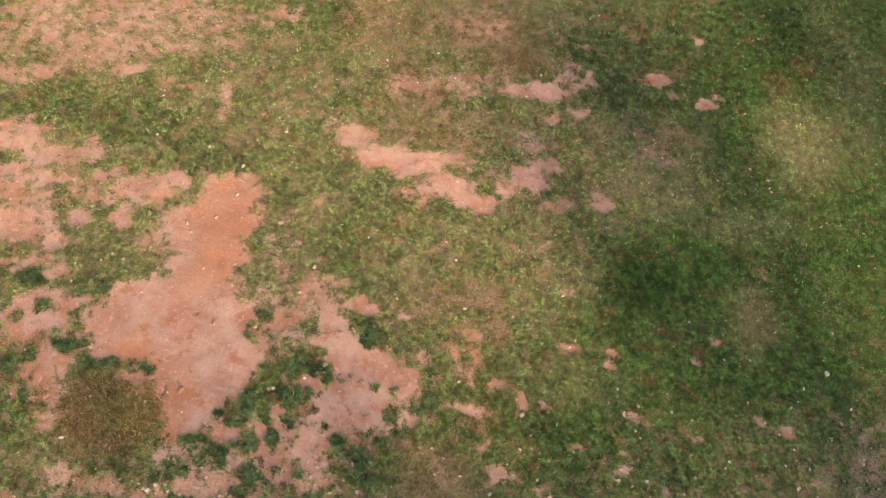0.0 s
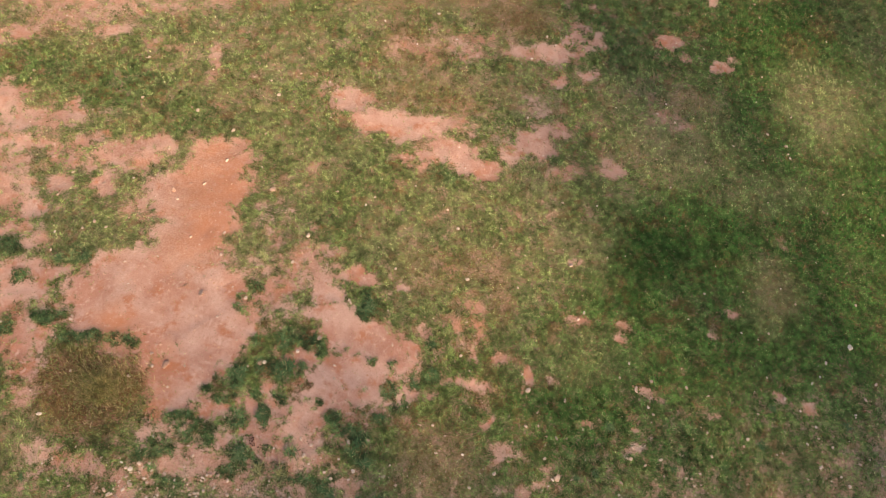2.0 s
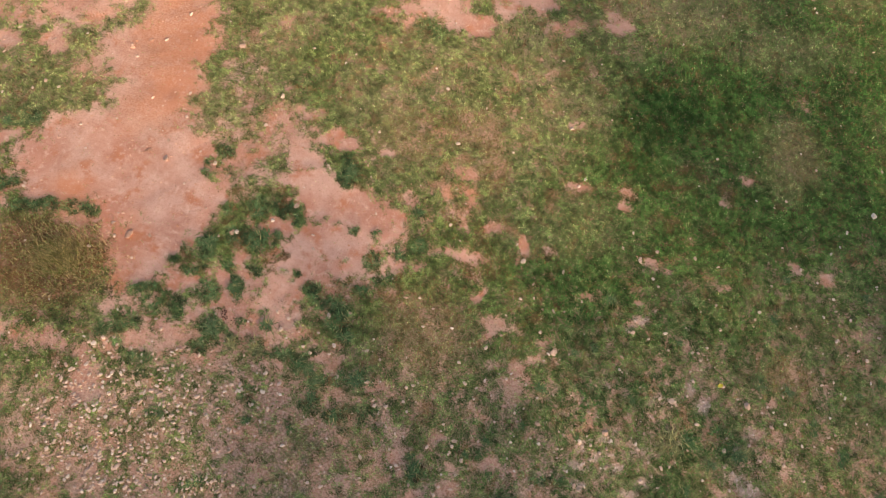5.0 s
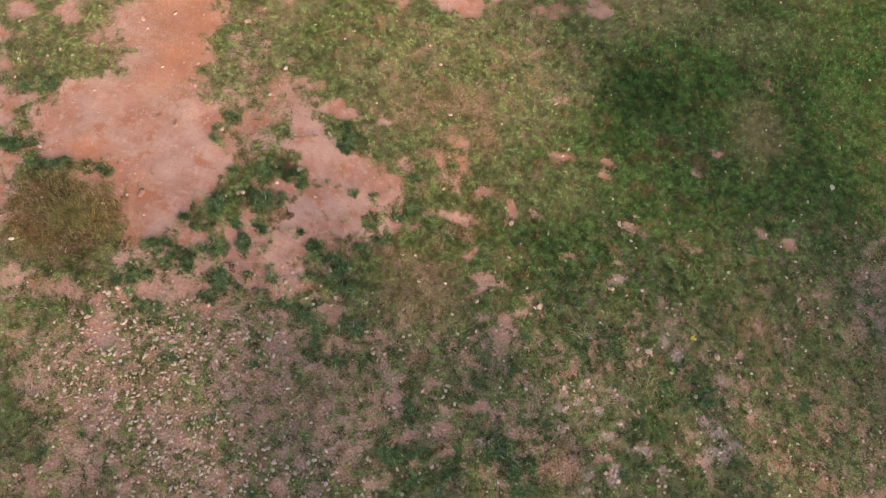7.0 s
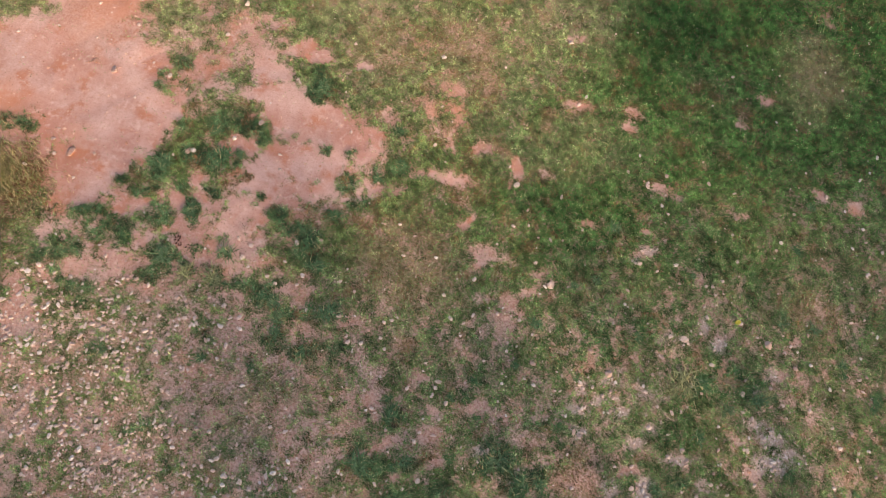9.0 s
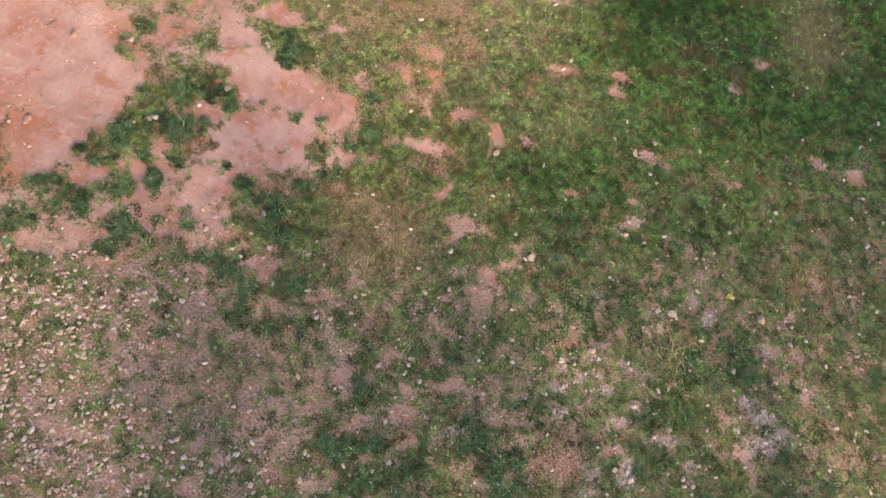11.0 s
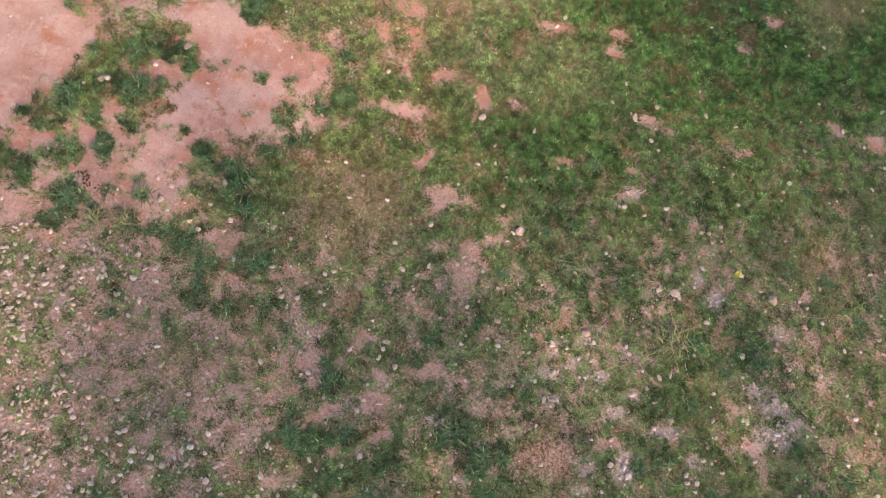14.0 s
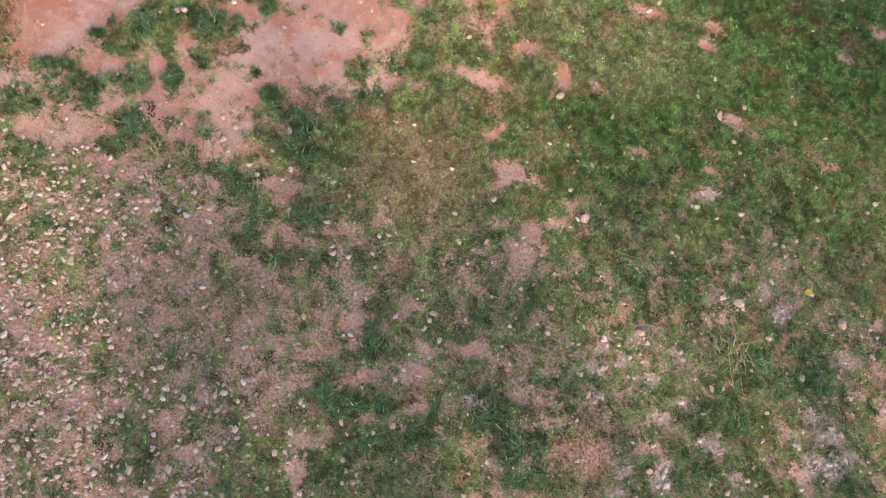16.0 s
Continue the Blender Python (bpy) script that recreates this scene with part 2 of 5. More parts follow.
patch("clump", -4.79, -1.13, 0.36, 0.11, 19, 1)
patch("clump", -4.07, -1.15, 0.35, 0.19, 18, 0.8)
patch("clump", -1.93, 1.07, 0.10, 0.08, 18, 0.9)
patch("clump", -1.66, 1.08, 0.10, 0.12, 18, 0.8)
patch("clump", -2.35, -0.07, 0.13, 0.09, 19, 0.8)
patch("clump", -2.00, -0.31, 0.25, 0.23, 18, 1)
patch("clump", -1.47, -0.44, 0.41, 0.18, 17, 0.9)
patch("clump", -1.05, 0.01, 0.30, 0.18, 19, 1)
patch("clump", -1.37, 0.05, 0.24, 0.16, 19, 0.7)
patch("clump", -1.59, 0.40, 0.13, 0.08, 19, 0.7)
patch("clump", -1.12, 0.52, 0.17, 0.27, 18, 0.8)
patch("turf", -0.56, 0.93, 0.38, 0.29, 18, 0.7)
patch("turf", -0.11, 0.70, 0.57, 0.46, 18, 0.6)
patch("bare", -2.57, -0.39, 0.42, 0.32, 19, 0.8)
patch("bare", -3.20, -0.50, 0.32, 0.17, 18, 0.8)
patch("bare", -1.50, 0.13, 0.33, 0.10, 19, 0.6)
patch("bare", -3.27, -1.04, 0.54, 0.17, 18, 0.75)
patch("bare", -2.56, -0.91, 0.54, 0.21, 18, 0.8)
patch("rust", -1.88, 0.10, 0.09, 0.06, 19, 1)
patch("rust", -1.53, -0.21, 0.11, 0.08, 19, 1)
patch("rust", -2.49, -0.59, 0.09, 0.07, 18, 1)
patch("turf", -6.12, -0.81, 0.50, 0.53, 21, 0.95)
patch("rust", -6.12, -0.81, 0.53, 0.57, 21, 0.9)
patch("rust", -0.18, 3.78, 0.44, 0.38, 20, 0.6)
patch("rust", 0.34, 3.84, 0.27, 0.50, 20, 0.7)
patch("bare", 0.07, 2.70, 0.36, 0.51, 19, 0.5)
patch("red", 0.07, 2.70, 0.40, 0.56, 19, 0.7)
patch("rust", 0.67, 3.09, 0.31, 0.47, 20, 0.6)
patch("bare", 0.29, 2.10, 0.35, 0.39, 19, 0.45)
patch("bare", 0.88, 1.93, 0.18, 0.20, 19, 0.55)
patch("bare", 0.53, 1.27, 0.45, 0.17, 18, 0.65)
patch("rust", 0.88, 1.17, 0.39, 0.28, 19, 0.5)
patch("bare", 1.58, 1.71, 0.11, 0.19, 19, 0.9)
patch("bare", 2.05, 1.78, 0.12, 0.17, 19, 0.75)
patch("rust", 2.06, 1.76, 0.14, 0.19, 19, 0.8)
patch("bare", 1.43, 2.90, 0.18, 0.15, 18, 0.5)
patch("rust", 1.92, 2.93, 0.10, 0.20, 20, 0.7)
patch("bare", 2.40, 3.28, 0.23, 0.12, 19, 0.55)
patch("rust", 2.40, 3.28, 0.26, 0.14, 19, 0.6)
patch("rust", 3.25, 3.58, 0.13, 0.11, 19, 0.9)
patch("bare", 3.26, 3.28, 0.15, 0.18, 19, 0.4)
patch("rust", 3.04, 4.64, 0.13, 0.10, 20, 0.8)
patch("rust", 4.50, 4.52, 0.16, 0.10, 20, 0.9)
patch("rust", 4.30, 3.95, 0.28, 0.09, 19, 0.8)
patch("rust", 5.36, 4.26, 0.16, 0.14, 20, 1)
patch("bare", 5.31, 4.00, 0.09, 0.10, 19, 0.7)
patch("rust", 4.20, 3.07, 0.08, 0.15, 19, 0.9)
patch("rust", 3.88, 2.35, 0.15, 0.07, 18, 1)
patch("bare", 4.30, 2.24, 0.42, 0.20, 19, 0.3)
patch("rust", 2.22, 1.37, 0.06, 0.08, 19, 0.8)
patch("bare", 5.69, 4.63, 0.16, 0.12, 20, 0.55)
patch("rust", 5.47, 5.85, 0.30, 0.13, 20, 0.4)
patch("pale", 6.53, 5.57, 0.60, 0.77, 20, 0.7)
patch("rust", 6.58, 5.59, 0.58, 0.69, 19, 0.35)
patch("pale", 6.45, 4.77, 0.48, 0.37, 20, 0.6)
# The sunlit wedge, put into the colour as paler grass.
patch("pale", 1.79, 5.03, 0.83, 0.63, 21, 0.7)
patch("pale", 1.39, 3.97, 0.93, 0.83, 20, 0.35)
patch("pale", 2.30, 2.36, 1.32, 0.61, 20, 0.4)
# Dark shaded spot, put into the colour as deep green grass.
patch("lush_shade", 3.70, 5.60, 0.89, 0.89, 20, 0.9)
patch("lush_shade", 5.40, 6.37, 0.70, 0.66, 20, 0.5)
patch("lush_shade", 3.49, 4.29, 0.65, 0.36, 19, 0.5)
patch("lush_shade", 7.18, 7.03, 0.72, 0.68, 21, 0.6)
patch("bare", 1.98, 4.70, 0.22, 0.10, 20, 0.65)
patch("bare", 6.67, 6.91, 0.17, 0.19, 21, 0.55)
patch("bare", 6.91, 3.06, 0.11, 0.13, 18, 0.75)
patch("bare", 7.51, 2.92, 0.15, 0.22, 18, 0.75)
patch("bare", 5.55, 2.21, 0.15, 0.11, 18, 0.5)
# Shade just below the sunlit edge, painted as darker grass.
patch("lush_shade", 2.50, 1.47, 1.08, 0.38, 19, 0.6)
patch("lush_shade", 5.09, 1.18, 1.20, 0.52, 19, 0.5)
patch("bare", 7.25, 1.88, 0.32, 0.13, 18, 0.4)
patch("rust", 7.05, 0.87, 0.46, 0.25, 18, 0.6)
patch("bare", 3.94, 0.91, 0.19, 0.14, 18, 0.6)
patch("bare", 1.45, 0.10, 0.33, 0.12, 18, 0.6)
patch("bare", 2.02, -0.62, 0.17, 0.30, 18, 0.8)
patch("bare", 1.89, -0.86, 0.24, 0.15, 17, 0.7)
patch("bare", 2.60, -0.04, 0.28, 0.10, 18, 0.6)
patch("bare", 1.54, -0.63, 0.32, 0.14, 17, 0.5)
patch("bare", -4.91, -2.94, 0.31, 0.32, 18, 0.85)
patch("bare", -5.23, -2.46, 0.50, 0.17, 17, 0.65)
patch("bare", -3.76, -2.08, 0.34, 0.23, 17, 0.5)
patch("bare", -4.45, -2.58, 0.24, 0.16, 18, 0.45)
patch("clump", -4.95, -1.98, 0.41, 0.15, 20, 0.8)
patch("clump", -3.35, -1.51, 0.27, 0.32, 19, 0.9)
patch("clump", -1.30, -0.71, 0.32, 0.27, 19, 1)
patch("bare", -2.54, -1.22, 0.48, 0.15, 18, 0.85)
patch("bare", -1.99, -1.14, 0.25, 0.11, 18, 0.75)
patch("bare", -2.85, -1.15, 0.25, 0.15, 18, 0.8)
patch("bare", -2.11, -1.79, 0.26, 0.11, 18, 0.75)
patch("clump", -2.04, -1.53, 0.43, 0.12, 18, 0.8)
patch("clump", -1.17, -1.64, 0.36, 0.13, 18, 0.8)
patch("bare", -0.41, -1.68, 0.27, 0.16, 16, 0.7)
patch("bare", -2.45, -2.60, 0.15, 0.35, 17, 0.5)
patch("clump", -0.91, -2.35, 0.31, 0.22, 18, 0.8)
patch("clump", 0.57, -3.54, 0.38, 0.18, 15, 0.8)
patch("rocky", -4.34, -3.37, 1.17, 1.03, 17, 0.9)
patch("rocky", -2.94, -2.94, 0.81, 0.87, 18, 0.5)
patch("bare", -3.69, -1.42, 1.86, 0.97, 25, 0.64)
patch("bare", -1.50, -1.78, 0.96, 0.86, 24, 0.52)
patch("bare", -1.17, 0.58, 1.17, 0.40, 27, 0.62)
patch("bare", 0.41, -3.02, 1.36, 0.76, 25, 0.36)
patch("bare", -1.07, -4.60, 1.72, 0.75, 25, 0.32)
patch("bare", -3.33, -3.40, 1.18, 1.31, 26, 0.34)
patch("bare", 2.23, -2.19, 0.79, 0.64, 25, 0.32)
patch("bare", 6.49, -1.60, 1.03, 0.63, 24, 0.32)
patch("bare", -4.93, -0.32, 0.65, 0.31, 27, 1)
patch("bare", -5.04, -0.86, 0.40, 0.22, 27, 0.9)
patch("bare", -5.07, -1.36, 0.35, 0.15, 27, 0.8)
patch("bare", -4.44, -1.42, 0.26, 0.13, 27, 0.6)
patch("bare", -3.44, -0.74, 0.24, 0.38, 26, 0.95)
patch("bare", -3.07, -0.95, 0.26, 0.20, 27, 0.85)
patch("bare", -3.28, -1.22, 0.22, 0.17, 27, 0.85)
patch("bare", -3.34, 0.09, 0.17, 0.32, 25, 0.6)
patch("bare", -2.56, -0.40, 0.30, 0.17, 26, 0.9)
patch("bare", -2.65, -0.70, 0.34, 0.17, 26, 0.9)
patch("bare", -2.90, 0.66, 0.35, 0.24, 27, 0.9)
patch("bare", -2.37, 0.47, 0.28, 0.30, 27, 0.9)
patch("bare", -2.51, -0.18, 0.42, 0.21, 27, 0.85)
patch("bare", -1.79, 0.27, 0.35, 0.17, 25, 0.8)
patch("bare", -1.80, 1.16, 0.44, 0.33, 28, 1)
patch("bare", -1.33, 1.30, 0.44, 0.24, 26, 1)
patch("bare", -0.97, 1.18, 0.35, 0.18, 27, 0.9)
patch("bare", -1.10, 0.81, 0.17, 0.14, 28, 0.7)
patch("bare", -0.57, 1.18, 0.18, 0.08, 27, 0.7)
patch("bare", -0.18, 0.69, 0.19, 0.07, 27, 0.75)
patch("bare", -2.38, -1.05, 0.40, 0.13, 27, 0.8)
patch("bare", -2.01, -1.05, 0.27, 0.11, 26, 0.7)
patch("bare", -2.29, -1.38, 0.33, 0.08, 27, 0.6)
patch("bare", -1.37, -1.37, 0.13, 0.14, 26, 0.75)
patch("bare", -2.13, -1.82, 0.26, 0.20, 25, 0.6)
patch("bare", -2.50, -2.62, 0.19, 0.20, 26, 0.8)
patch("bare", -2.14, -2.25, 0.19, 0.28, 25, 0.55)
patch("bare", -4.19, -1.84, 0.26, 0.13, 25, 0.65)
patch("bare", -4.00, -2.02, 0.15, 0.13, 27, 0.55)
patch("bare", -3.88, -1.51, 0.20, 0.11, 25, 0.5)
patch("bare", -1.02, -2.07, 0.32, 0.12, 25, 0.5)
patch("bare", -1.89, -1.35, 0.27, 0.13, 26, 0.4)
patch("clump", -4.52, -0.46, 0.19, 0.12, 27, 1)
patch("clump", -4.01, -0.49, 0.33, 0.14, 28, 0.9)
patch("clump", -4.00, 0.05, 0.20, 0.23, 27, 1)
patch("clump", -3.20, 0.39, 0.25, 0.29, 27, 1)
patch("clump", -2.65, 0.93, 0.22, 0.16, 27, 1)
patch("clump", -2.85, 0.51, 0.14, 0.16, 27, 0.9)
patch("clump", -2.62, 0.29, 0.16, 0.11, 27, 0.8)
patch("rust", -2.60, 0.26, 0.15, 0.11, 27, 0.9)
patch("clump", -3.00, -0.23, 0.21, 0.14, 27, 0.9)
patch("clump", -3.53, -0.20, 0.14, 0.11, 27, 0.6)
patch("clump", -3.28, -0.65, 0.12, 0.22, 26, 1)
patch("clump", -4.07, -1.34, 0.26, 0.22, 27, 0.9)
patch("clump", -3.71, -0.87, 0.24, 0.29, 28, 0.8)
patch("clump", -4.83, -1.14, 0.27, 0.08, 26, 0.7)
patch("clump", -4.94, -1.57, 0.20, 0.11, 27, 0.6)
patch("clump", -1.92, 1.08, 0.09, 0.08, 27, 0.8)
patch("clump", -1.58, 1.11, 0.10, 0.10, 27, 0.8)
patch("clump", -1.23, 1.09, 0.17, 0.09, 28, 0.8)
patch("clump", -0.57, 1.76, 0.15, 0.12, 27, 0.8)
patch("clump", -0.60, 0.86, 0.25, 0.19, 27, 0.9)
patch("clump", -0.25, 1.14, 0.26, 0.23, 26, 0.8)
patch("clump", -1.16, 0.04, 0.42, 0.11, 25, 0.7)
patch("rust", -1.36, -0.09, 0.38, 0.13, 27, 0.6)
patch("clump", -0.77, 0.28, 0.28, 0.14, 27, 0.7)
patch("clump", -1.31, -0.53, 0.27, 0.38, 26, 1)
patch("clump", -1.08, -0.89, 0.24, 0.18, 26, 1)
patch("clump", -2.90, -1.14, 0.20, 0.11, 27, 0.9)
patch("clump", -3.23, -1.48, 0.20, 0.15, 27, 0.9)
patch("clump", -2.50, -1.57, 0.16, 0.18, 27, 0.9)
patch("clump", -3.44, -1.85, 0.26, 0.18, 27, 0.8)
patch("clump", -2.94, -1.52, 0.19, 0.13, 25, 0.7)
patch("clump", -1.67, -1.35, 0.24, 0.10, 26, 0.8)
patch("clump", -1.72, -1.64, 0.20, 0.17, 27, 0.8)
patch("clump", -1.45, -1.69, 0.16, 0.14, 25, 0.8)
patch("clump", -2.55, -0.86, 0.12, 0.07, 26, 0.6)
patch("rust", -2.56, -0.63, 0.06, 0.07, 26, 1)
patch("clump", -0.92, -1.61, 0.26, 0.17, 27, 0.9)
patch("clump", -0.62, -1.38, 0.20, 0.14, 27, 0.9)
patch("clump", -0.59, -1.63, 0.26, 0.13, 27, 0.8)
patch("clump", -1.40, -2.09, 0.16, 0.14, 27, 0.8)
patch("clump", -1.23, -2.26, 0.20, 0.10, 25, 0.7)
patch("clump", -2.29, -2.43, 0.10, 0.27, 25, 0.6)
patch("clump", -4.17, -2.56, 0.20, 0.14, 27, 0.7)
patch("clump", -3.76, -3.21, 0.25, 0.17, 26, 0.6)
patch("clump", -4.71, -2.21, 0.13, 0.23, 27, 0.7)
patch("clump", -4.32, -2.28, 0.25, 0.18, 26, 0.7)
patch("turf", 0.31, -0.38, 0.71, 0.68, 26, 0.8)
patch("rust", 0.31, -0.38, 0.75, 0.72, 26, 0.5)
patch("pale", 0.31, -0.38, 0.75, 0.72, 26, 0.3)
patch("bare", 0.54, 1.24, 0.24, 0.10, 27, 0.85)
patch("rust", 0.79, 0.88, 0.16, 0.09, 27, 0.9)
patch("rust", 0.16, 1.90, 0.22, 0.23, 27, 0.7)
patch("bare", 0.34, 1.69, 0.11, 0.13, 26, 0.6)
patch("bare", 1.55, 1.74, 0.09, 0.22, 27, 0.9)
patch("bare", 2.04, 1.83, 0.12, 0.18, 27, 0.8)
patch("rust", 2.04, 1.83, 0.14, 0.19, 27, 0.9)
patch("rust", 2.21, 1.38, 0.06, 0.09, 26, 1)
patch("bare", 1.05, 0.48, 0.21, 0.10, 56, 0.9)
patch("bare", 1.41, 0.01, 0.31, 0.08, 72, 0.9)
patch("rust", 1.30, -0.36, 0.09, 0.07, 27, 1)
patch("rust", 1.90, -0.39, 0.09, 0.08, 25, 1)
patch("bare", 2.41, 0.08, 0.19, 0.09, 27, 0.75)
patch("bare", 2.13, -0.58, 0.11, 0.22, 25, 0.85)
patch("bare", 2.28, -0.29, 0.22, 0.07, 25, 0.75)
patch("bare", 1.52, -0.69, 0.22, 0.14, 25, 0.6)
patch("bare", 3.04, 0.07, 0.22, 0.07, 27, 0.55)
patch("bare", 4.06, 2.31, 0.21, 0.06, 5, 0.75)
patch("bare", 3.95, 1.32, 0.09, 0.08, 25, 0.75)
patch("gravel", 4.13, 1.03, 0.17, 0.09, 25, 1)
patch("gravel", 3.93, 0.75, 0.10, 0.07, 26, 0.9)
patch("gravel", 4.34, 1.31, 0.08, 0.07, 25, 0.8)
patch("rust", 4.64, 1.99, 0.07, 0.05, 27, 1)
patch("bare", 4.20, 2.69, 0.07, 0.07, 26, 0.7)
patch("rust", 4.22, 3.06, 0.10, 0.09, 27, 1)
patch("rust", 4.09, 3.91, 0.23, 0.08, 27, 0.9)
patch("rust", 3.29, 3.58, 0.17, 0.13, 26, 0.8)
patch("bare", 3.30, 3.56, 0.16, 0.11, 27, 0.55)
patch("bare", 3.15, 3.20, 0.10, 0.08, 26, 0.7)
patch("rust", 4.41, 4.36, 0.11, 0.08, 27, 0.9)
patch("rust", 4.80, 4.29, 0.13, 0.12, 27, 0.8)
patch("rust", 5.28, 4.21, 0.16, 0.11, 27, 0.9)
patch("bare", 5.67, 4.62, 0.13, 0.14, 27, 0.55)
patch("bare", 4.82, 3.00, 0.17, 0.10, 27, 0.4)
patch("bare", 5.48, 2.20, 0.17, 0.10, 26, 0.55)
patch("gravel", 5.08, 1.26, 0.09, 0.09, 25, 0.7)
patch("bare", 5.03, 0.87, 0.17, 0.15, 25, 0.55)
patch("bare", 2.92, 1.10, 0.14, 0.09, 26, 0.5)
patch("rust", 1.96, 3.00, 0.10, 0.11, 27, 0.9)
patch("rust", 1.98, 2.70, 0.10, 0.07, 26, 0.9)
patch("rust", 2.44, 3.15, 0.17, 0.10, 27, 0.7)
patch("rust", 0.76, 1.74, 0.16, 0.18, 27, 0.5)
patch("bare", 1.01, 2.01, 0.10, 0.08, 27, 0.7)
patch("lush_shade", 2.99, 1.14, 0.81, 0.47, 26, 0.7)
patch("lush_shade", 2.54, 0.51, 0.89, 0.41, 26, 0.5)
patch("lush_shade", 5.74, 1.30, 0.91, 0.50, 25, 0.5)
patch("turf", -1.19, -2.97, 0.78, 0.32, 23, 0.6)
patch("pale", -1.19, -3.13, 0.79, 0.51, 25, 0.45)
patch("rust", -1.67, -3.11, 0.36, 0.22, 25, 0.4)
patch("bare", -2.18, -3.04, 0.38, 0.15, 26, 0.75)
patch("bare", -0.99, -2.57, 0.20, 0.12, 25, 0.65)
patch("bare", -0.32, -2.17, 0.26, 0.12, 25, 0.55)
patch("bare", -0.65, -3.21, 0.26, 0.12, 26, 0.65)
patch("bare", 0.39, -2.81, 0.20, 0.20, 25, 0.95)
patch("bare", -0.06, -2.70, 0.20, 0.09, 25, 0.65)
patch("bare", 1.11, -2.12, 0.21, 0.13, 24, 0.95)
patch("bare", 1.36, -2.61, 0.13, 0.14, 23, 0.85)
patch("bare", 0.81, -3.17, 0.38, 0.11, 26, 0.9)
patch("bare", 1.31, -2.94, 0.25, 0.12, 23, 0.9)
patch("bare", 0.30, -3.55, 0.25, 0.15, 24, 0.85)
patch("bare", 0.08, -3.73, 0.15, 0.09, 24, 0.7)
patch("bare", -0.34, -3.54, 0.38, 0.11, 24, 0.55)
patch("bare", -1.20, -4.08, 0.24, 0.15, 25, 0.85)
patch("bare", -1.06, -4.61, 0.24, 0.17, 25, 0.85)
patch("bare", -1.70, -4.67, 0.24, 0.12, 25, 0.85)
patch("bare", -0.69, -4.30, 0.24, 0.17, 25, 0.65)
patch("bare", -0.69, -4.73, 0.30, 0.10, 25, 0.65)
patch("bare", 1.04, -3.67, 0.15, 0.09, 24, 0.75)
patch("bare", 1.44, -3.52, 0.12, 0.09, 24, 0.75)
patch("bare", 1.53, -3.23, 0.19, 0.06, 26, 0.85)
patch("bare", -0.26, -4.25, 0.25, 0.10, 24, 0.5)
patch("bare", 0.54, -4.19, 0.30, 0.11, 25, 0.45)
patch("bare", 0.51, -4.52, 0.15, 0.21, 25, 0.95)
patch("bare", 1.30, -4.20, 0.10, 0.07, 24, 0.9)
patch("bare", 1.81, -3.84, 0.25, 0.15, 24, 0.5)
patch("bare", 1.98, -4.05, 0.19, 0.11, 24, 0.65)
patch("bare", -0.52, -3.77, 0.25, 0.11, 26, 0.45)
patch("bare", 0.44, -2.39, 0.20, 0.16, 25, 0.65)
patch("bare", 0.21, -2.25, 0.20, 0.10, 25, 0.5)
patch("bare", 0.38, -1.93, 0.26, 0.12, 25, 0.5)
patch("bare", -2.67, -5.33, 0.18, 0.19, 26, 0.65)
patch("bare", -0.32, -5.13, 0.23, 0.10, 23, 0.55)
patch("rust", 0.71, -1.64, 0.22, 0.14, 26, 0.9)
patch("rust", 0.69, -1.93, 0.19, 0.10, 24, 0.6)
patch("rust", 1.42, -3.18, 0.18, 0.14, 26, 0.8)
patch("rust", 0.19, -4.27, 0.20, 0.09, 25, 0.5)
patch("rust", -1.12, -3.10, 0.42, 0.22, 26, 0.3)
patch("clump", 0.79, -2.79, 0.23, 0.16, 25, 0.9)
patch("clump", 0.63, -3.63, 0.38, 0.15, 24, 1)
patch("clump", 0.33, -3.31, 0.19, 0.11, 26, 0.6)
patch("clump", 1.38, -3.24, 0.18, 0.10, 24, 0.8)
patch("clump", -0.46, -2.22, 0.33, 0.20, 27, 0.6)
patch("clump", -1.95, -3.73, 0.12, 0.16, 24, 0.7)
patch("clump", -2.72, -4.01, 0.25, 0.11, 26, 0.6)
patch("clump", -2.09, -4.40, 0.36, 0.18, 25, 0.5)
patch("clump", -1.59, -4.99, 0.36, 0.17, 25, 0.6)
patch("clump", -1.16, -5.08, 0.23, 0.23, 23, 0.6)
patch("clump", 1.16, -3.91, 0.38, 0.21, 24, 0.8)
patch("clump", 1.76, -3.57, 0.25, 0.18, 23, 0.7)
patch("clump", 0.93, -4.37, 0.31, 0.24, 24, 0.7)
patch("clump", 1.61, -4.22, 0.25, 0.17, 24, 0.8)
patch("clump", 0.20, -4.84, 0.29, 0.16, 23, 0.5)
patch("clump", -1.45, -5.49, 0.23, 0.17, 23, 0.6)
patch("bare", 2.07, -2.36, 0.25, 0.13, 24, 0.85)
patch("bare", 1.75, -1.95, 0.15, 0.08, 26, 0.75)
patch("bare", 2.47, -2.34, 0.13, 0.16, 25, 0.65)
patch("bare", 2.10, -0.87, 0.21, 0.14, 26, 0.65)
patch("bare", 1.57, -1.20, 0.21, 0.12, 26, 0.55)
patch("bare", 2.68, -1.69, 0.13, 0.07, 25, 0.55)
patch("gravel", 3.40, -1.50, 0.09, 0.08, 24, 0.8)
patch("gravel", 3.85, -1.23, 0.23, 0.10, 25, 1)
patch("gravel", 3.92, -1.56, 0.18, 0.10, 26, 0.9)
patch("gravel", 4.12, -1.75, 0.13, 0.09, 24, 0.9)
patch("gravel", 3.47, -1.89, 0.30, 0.08, 25, 0.8)
patch("gravel", 3.54, -2.21, 0.13, 0.10, 24, 1)
